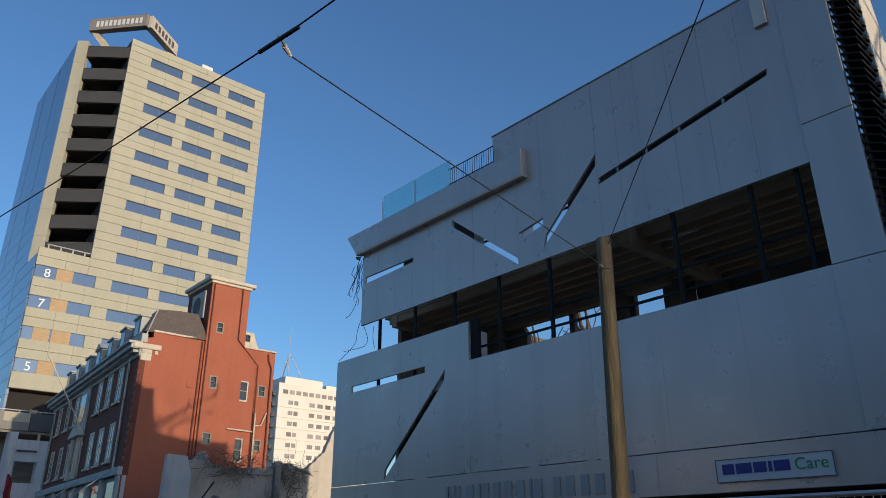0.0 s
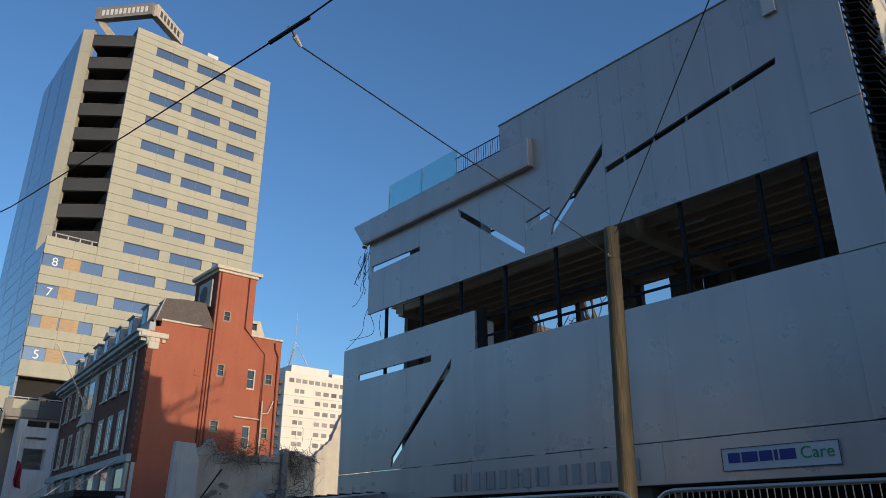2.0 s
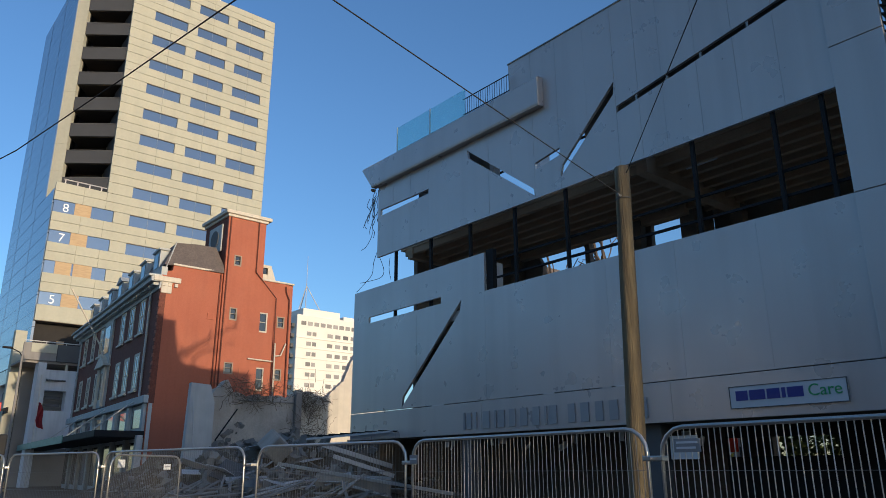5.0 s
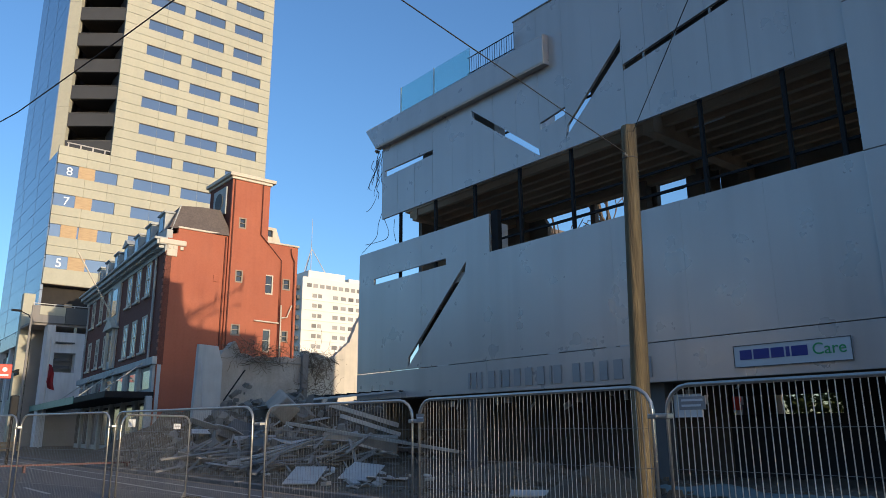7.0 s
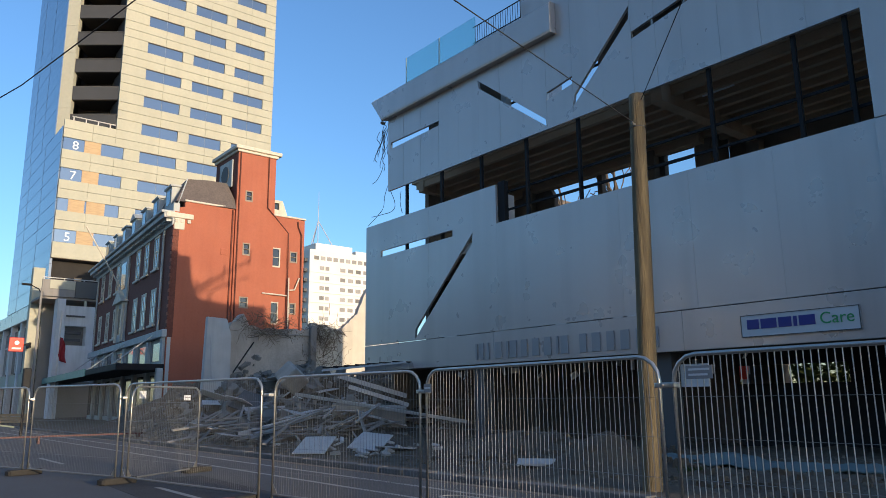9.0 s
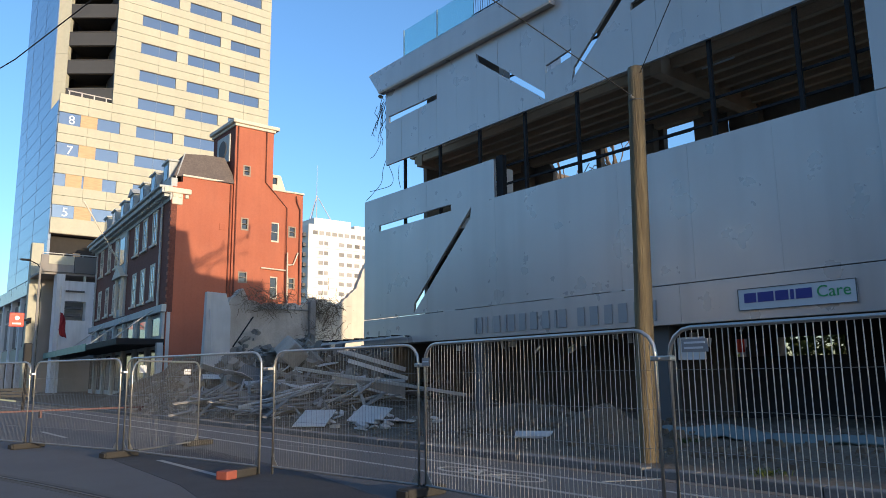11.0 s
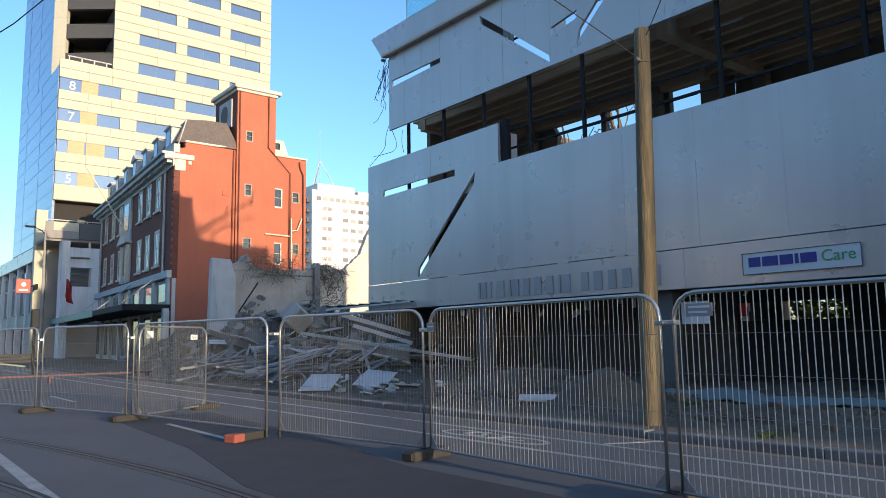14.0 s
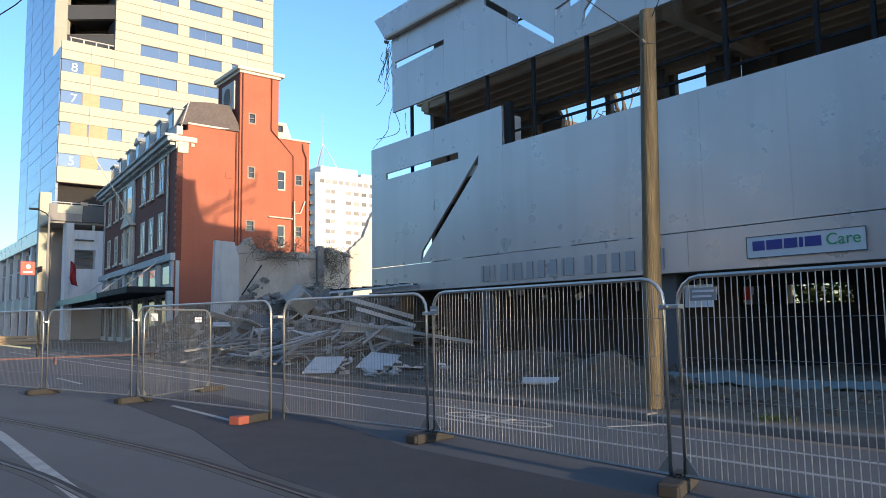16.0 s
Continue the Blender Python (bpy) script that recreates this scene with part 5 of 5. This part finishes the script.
BAR_MID, BAR_NEAR = bar_mesh(0.0023, M_GALVDULL), bar_mesh(0.0034, M_BARS)
BAR_MESH, BAR_FINE = bar_mesh(0.0045, M_BARS), bar_mesh(0.0016, M_GALVDULL)


def fence_panel(a, b, h=2.0, low=0.14, spacing=0.062, bars=BAR_MESH, label="temporary site fence panel of galvanised tube and bars"):
    a, b = Vector((*a, 0)), Vector((*b, 0))
    L = (b - a).length
    d = (b - a).normalized()
    M = Matrix.Translation(a) @ Matrix(((d.x, -d.y, 0, 0), (d.y, d.x, 0, 0), (0, 0, 1, 0), (0, 0, 0, 1)))
    ob = empty("site_fence", label, "fence", "temporary fence")
    ob.matrix_world = M
    r = 0.24
    bm = bmesh.new()
    pts = [(0, 0, 0.02), (0, 0, h - r)] + [(r - r * math.cos(t), 0, h - r + r * math.sin(t)) for t in (0.4, 0.8, 1.2)] + [(r, 0, h)]
    pts += [(L - r, 0, h)] + [(L - r + r * math.sin(t), 0, h - r + r * math.cos(t)) for t in (0.4, 0.8, 1.2)] + [(L, 0, h - r), (L, 0, 0.02)]
    part("frame", tube(bm, pts, 0.021, 8), M_GALV, ob, smooth=True)
    part("bottom_rail", rod(bmesh.new(), (0, 0, low), (L, 0, low), 0.018), M_GALVDULL, ob)
    n = int(L / spacing)
    for i in range(1, n):
        x = L * i / n
        top = h
        if x < r:
            top = h - r + math.sqrt(max(r * r - (r - x) ** 2, 0))
        elif x > L - r:
            top = h - r + math.sqrt(max(r * r - (x - L + r) ** 2, 0))
        piece("bar", bars, ob, Matrix.Translation((x + random.gauss(0, 0.002), 0, low)) @ pose(0, 0, 0, 0, random.gauss(0, 0.1), 0) @ Matrix.Diagonal((1, 1, top - low, 1)))
    for z in (0.5, 0.87, 1.24, 1.61):
        part("cross_wire", rod(bmesh.new(), (0, 0.006, z), (L, 0.006, z), 0.0022, seg=4), M_GALVDULL, ob)
    for x, s in ((0.0, 1), (L, -1)):
        bm = bmesh.new()
        vs = [bm.verts.new(p) for p in ((x, -0.004, low), (x + s * 0.16, -0.004, low), (x, -0.004, low + 0.2), (x, 0.004, low), (x + s * 0.16, 0.004, low), (x, 0.004, low + 0.2))]
        for f in ((0, 1, 2), (3, 5, 4), (0, 2, 5, 3), (1, 4, 5, 2), (0, 3, 4, 1)):
            bm.faces.new([vs[k] for k in f])
        part("gusset", bm, M_GALV, ob)
    return ob


PTS = [((6.54, 1.9), (6.58, 5.84)), ((6.52, 5.96), (6.62, 9.72)), ((6.58, 9.82), (6.06, 13.1)), ((5.92, 13.3), (5.1, 17.95)), ((5.02, 18.1), (4.04, 21.55)), ((3.96, 21.7), (2.9, 25.2))]
for k, (a, b) in enumerate(PTS):
    fence_panel(a, b, bars=(BAR_MESH, BAR_NEAR, BAR_MID)[k] if k < 3 else BAR_FINE)
fence_panel((5.2, 17.9), (7.15, 19.25), 1.95, 0.1, bars=BAR_FINE, label="short fence panel standing at an angle behind the line")


def foot(x, y, yaw, material=M_FOOT, label="heavy dark block foot under the fence posts"):
    ob = empty("ballast_block", label, "fence foot", "fence feet", at=(x, y, 0))
    ob.rotation_euler = (0, 0, radians(yaw))
    bm = bmesh.new()
    bx(bm, (-0.36, -0.11, 0), (0.36, 0.11, 0.13), None, 0.025)
    part("block", bm, material, ob)
    for x0 in (-0.06, 0.06):
        part("socket", rod(bmesh.new(), (x0, 0, 0.12), (x0, 0, 0.145), 0.035), M_BLACK, ob)
    part("end_cap", box((-0.40, -0.09, 0.015), (-0.355, 0.09, 0.11), None, 0.01), M_BLACK, ob)
    return ob


foot(6.55, 5.90, 20)
foot(6.6, 9.77, 8)
foot(5.05, 17.95, 15)
foot(4.0, 21.6, 15)
foot(7.2, 19.3, 20)
sp = empty("ballast_block", "spare block foot with a faded red end, lying on the road", "fence foot", "fence feet", at=(5.55, 13.3, 0))
sp.rotation_euler = (0, 0, radians(24))
part("block", box((-0.12, -0.11, 0), (0.38, 0.11, 0.13), None, 0.025), M_FOOT, sp)
part("red_end", box((-0.36, -0.115, 0), (-0.12, 0.115, 0.135), None, 0.02), M_ORANGE, sp, "faded red rubber end")
for x, y in ((6.55, 5.90), (6.6, 9.77), (5.99, 13.2), (5.06, 18.02), (4.0, 21.62)):
    cl = empty("pipe_clamp", "steel clamp that joins two fence panels", "clamp", "fence clamps", at=(x, y, 1.72))
    part("band", box((-0.05, -0.11, -0.025), (0.05, 0.11, 0.025), None, 0.01), M_GALV, cl)
    part("bolt", rod(bmesh.new(), (-0.09, 0, 0), (0.07, 0, 0), 0.012), M_GALV, cl)


def fence_sign(x, y, z, w, h, yaw, material, label, bars):
    ob = empty("notice", label, "sign", "fence signs", at=(x, y, z))
    ob.rotation_euler = (0, 0, radians(yaw))
    part("plate", box((-w / 2, -0.004, -h / 2), (w / 2, 0.004, h / 2), None, 0.002), material, ob)
    for i in range(bars):
        zz = h / 2 - (i + 0.7) * h / (bars + 0.5)
        part("bar", box((-w * 0.4, -0.008, zz - h * 0.08), (w * (0.4 - 0.08 * i), -0.004, zz + h * 0.08)), M_LETTER if material is not M_LETTER else M_SIGNWHITE, ob)
    return ob


fence_sign(6.52, 5.53, 1.83, 0.27, 0.12, -90, M_LETTER, "small dark notice with pale bars on the fence", 2)
fence_sign(6.54, 9.6, 1.76, 0.16, 0.11, -90, M_LETTER, "small grey maker's plate on the fence", 1)
fence_sign(6.75, 18.98, 1.72, 0.26, 0.12, 35, M_SIGNWHITE, "small white plate on the short fence panel", 1)
fence_sign(5.45, 18.05, 1.78, 0.22, 0.16, 35, M_SIGNWHITE, "small white plate on the short fence panel", 0)

# ---- kerb ----
KERB = empty("kerb", "row of dark basalt kerb stones between road and earth", "kerb", kind="structure")
bm = bmesh.new()
bx(bm, (-0.14, -0.44, -0.2), (0.14, 0.44, 0.13), None, 0.02)
me = bpy.data.meshes.new("kerb_stone")
bm.to_mesh(me)
bm.free()
me.materials.append(M_KERB)
rnd = random.Random(3)
for i in range(75):
    piece("kerb_stone", me, KERB, pose(10.30 + rnd.gauss(0, 0.008), -6 + i * 0.9, rnd.gauss(0, 0.006), rnd.gauss(0, 0.6), rnd.gauss(0, 0.6), rnd.gauss(0, 0.5)))
strip("gutter", [(10.05, y) for y in range(-6, 62, 4)], 0.22, 0.004, M_CONC_DARK, "stained gutter along the kerb", "gutter")
# barrier plank far down the street
BAR = empty("road_barrier", "long low dark red road barrier across the street", "barrier")
part("plank", box((-6, 36.4, 0.26), (11.2, 36.46, 0.33)), M_DARKRED, BAR)
for x in (-5, -1, 3, 7, 11):
    part("leg", box((x, 36.3, 0), (x + 0.08, 36.6, 0.31)), M_DARKRED, BAR)

# ---- bare trees: three behind the damaged building, one out of view ----
def bare_tree(x, y, h, seed, label):
    rn = random.Random(seed)
    ob = empty("bare_tree", label, "tree", "bare trees")
    trunk, twigs = bmesh.new(), bmesh.new()

    def grow(p, d, L, r, depth):
        pts = [p.copy()]
        for j in range(3):
            d = (d + Vector([rn.gauss(0, 0.13) for _ in range(3)])).normalized()
            p = p + d * L / 3
            pts.append(p.copy())
        tube(trunk if depth < 2 else twigs, pts, r, 6 if depth < 2 else 4)
        if depth < 5:
            for k in range(rn.randint(2, 3) + (depth == 0)):
                nd = (d + Vector((rn.gauss(0, 0.55), rn.gauss(0, 0.55), rn.gauss(0.15, 0.3)))).normalized()
                grow(pts[rn.choice((2, 3, 3))], nd, L * rn.uniform(0.6, 0.8), r * 0.62, depth + 1)

    grow(Vector((x, y, 0)), Vector((0, 0, 1)), h * 0.3, h * 0.017, 0)
    part("trunk", trunk, M_BARK, ob, smooth=True)
    part("crown", twigs, M_BARK, ob)
    return ob


bare_tree(45.7, 36.5, 27, 2, "tall bare winter tree behind the damaged building")
bare_tree(43, 40.5, 24, 5, "tall bare winter tree behind the rubble")
bare_tree(47.1, 30.4, 27, 9, "bare winter tree with fine branches")
# unseen, set on the sun's line so its branches shade the red side wall
bare_tree(21.8, -13, 24, 4, "tall bare winter tree out of view, placed for its branch shadows")
# a sunlit house behind the rear openings
HOUSE = empty("rear_house", "sunlit cream building behind the damaged one", "building")
part("wall", box((44, 42, 0), (58, 56, 17.5)), M_CREAM, HOUSE)
part("roof", box((43.5, 41.5, 17.5), (58.5, 56.5, 18.1), None, 0.05), M_SLATE, HOUSE)

# ---- hedge behind the ground floor ----
rn = random.Random(8)
V, F = [], []
for i in range(7000):
    c = Vector((rn.gauss(31, 0.8), rn.uniform(9, 24), 0))
    c.z = rn.random() ** 0.7 * (4.3 + 0.8 * noise.noise(Vector((c.y * 0.5, 0, 0))))
    a, b = Vector([rn.gauss(0, 0.12) for _ in range(3)]), Vector([rn.gauss(0, 0.07) for _ in range(3)])
    o = len(V)
    V += [c - a, c + b, c + a, c - b]
    F.append((o, o + 1, o + 2, o + 3))
me = bpy.data.meshes.new("hedge")
me.from_pydata(V, [], F)
me.materials.append(M_WEED)
tagged(new("hedge", me), "sunlit green hedge behind the open ground floor", "hedge", kind="stuff")

# ---- posters and scaffold behind the ground floor ----
POST = empty("street_poster", "sunlit white poster with red and dark blocks behind the ground floor", "poster")
part("sheet", box((29.0, 16.4, 1.6), (29.05, 17.75, 3.3), None, 0.005), M_SIGNWHITE, POST)
for y0, y1, z0, z1, m in ((17.25, 17.6, 2.3, 2.85, M_REDSIGN), (16.95, 17.2, 2.1, 2.5, M_BALC), (16.5, 16.85, 2.4, 2.7, M_LETTER)):
    part("block", box((28.98, y0, z0), (28.998, y1, z1)), m, POST)

# ---- unseen blocks out of view: closure, sun block and bounce ----
OPP = empty("opposite_building", "unseen plain grey blocks, added to close the street and stop sun", "building")
part("wall", box((-40, -30, 0), (-16, 26, 12)), M_CONC, OPP)
# added out of view to keep the low sun off earth and debris
part("corner_block", box((11.7, -34, 0), (22.8, -16, 14)), M_CONC, OPP)
for i in range(6):
    for z in (1.0, 4.6, 8.4):
        part("window", box((-16.0, -28 + i * 8, z), (-15.96, -23 + i * 8, z + 2.2)), M_GLASS_D, OPP)
# never in view; its sunlit face warms the silver cladding
SQ = empty("bounce_house", "unseen cream building added to bounce warm sunlight onto the facade", "building")
part("wall", box((-60, 46, 0), (-22, 90, 14)), M_CREAM, SQ)
part("roof", box((-60.3, 45.7, 14), (-21.7, 90.3, 14.3)), M_SLATE, SQ)
for i in range(8):
    for z in (1.5, 5.5, 9.5):
        part("window", box((-58 + i * 4.4, 45.96, z), (-56 + i * 4.4, 46.0, z + 2.0)), M_GLASS_D, SQ)
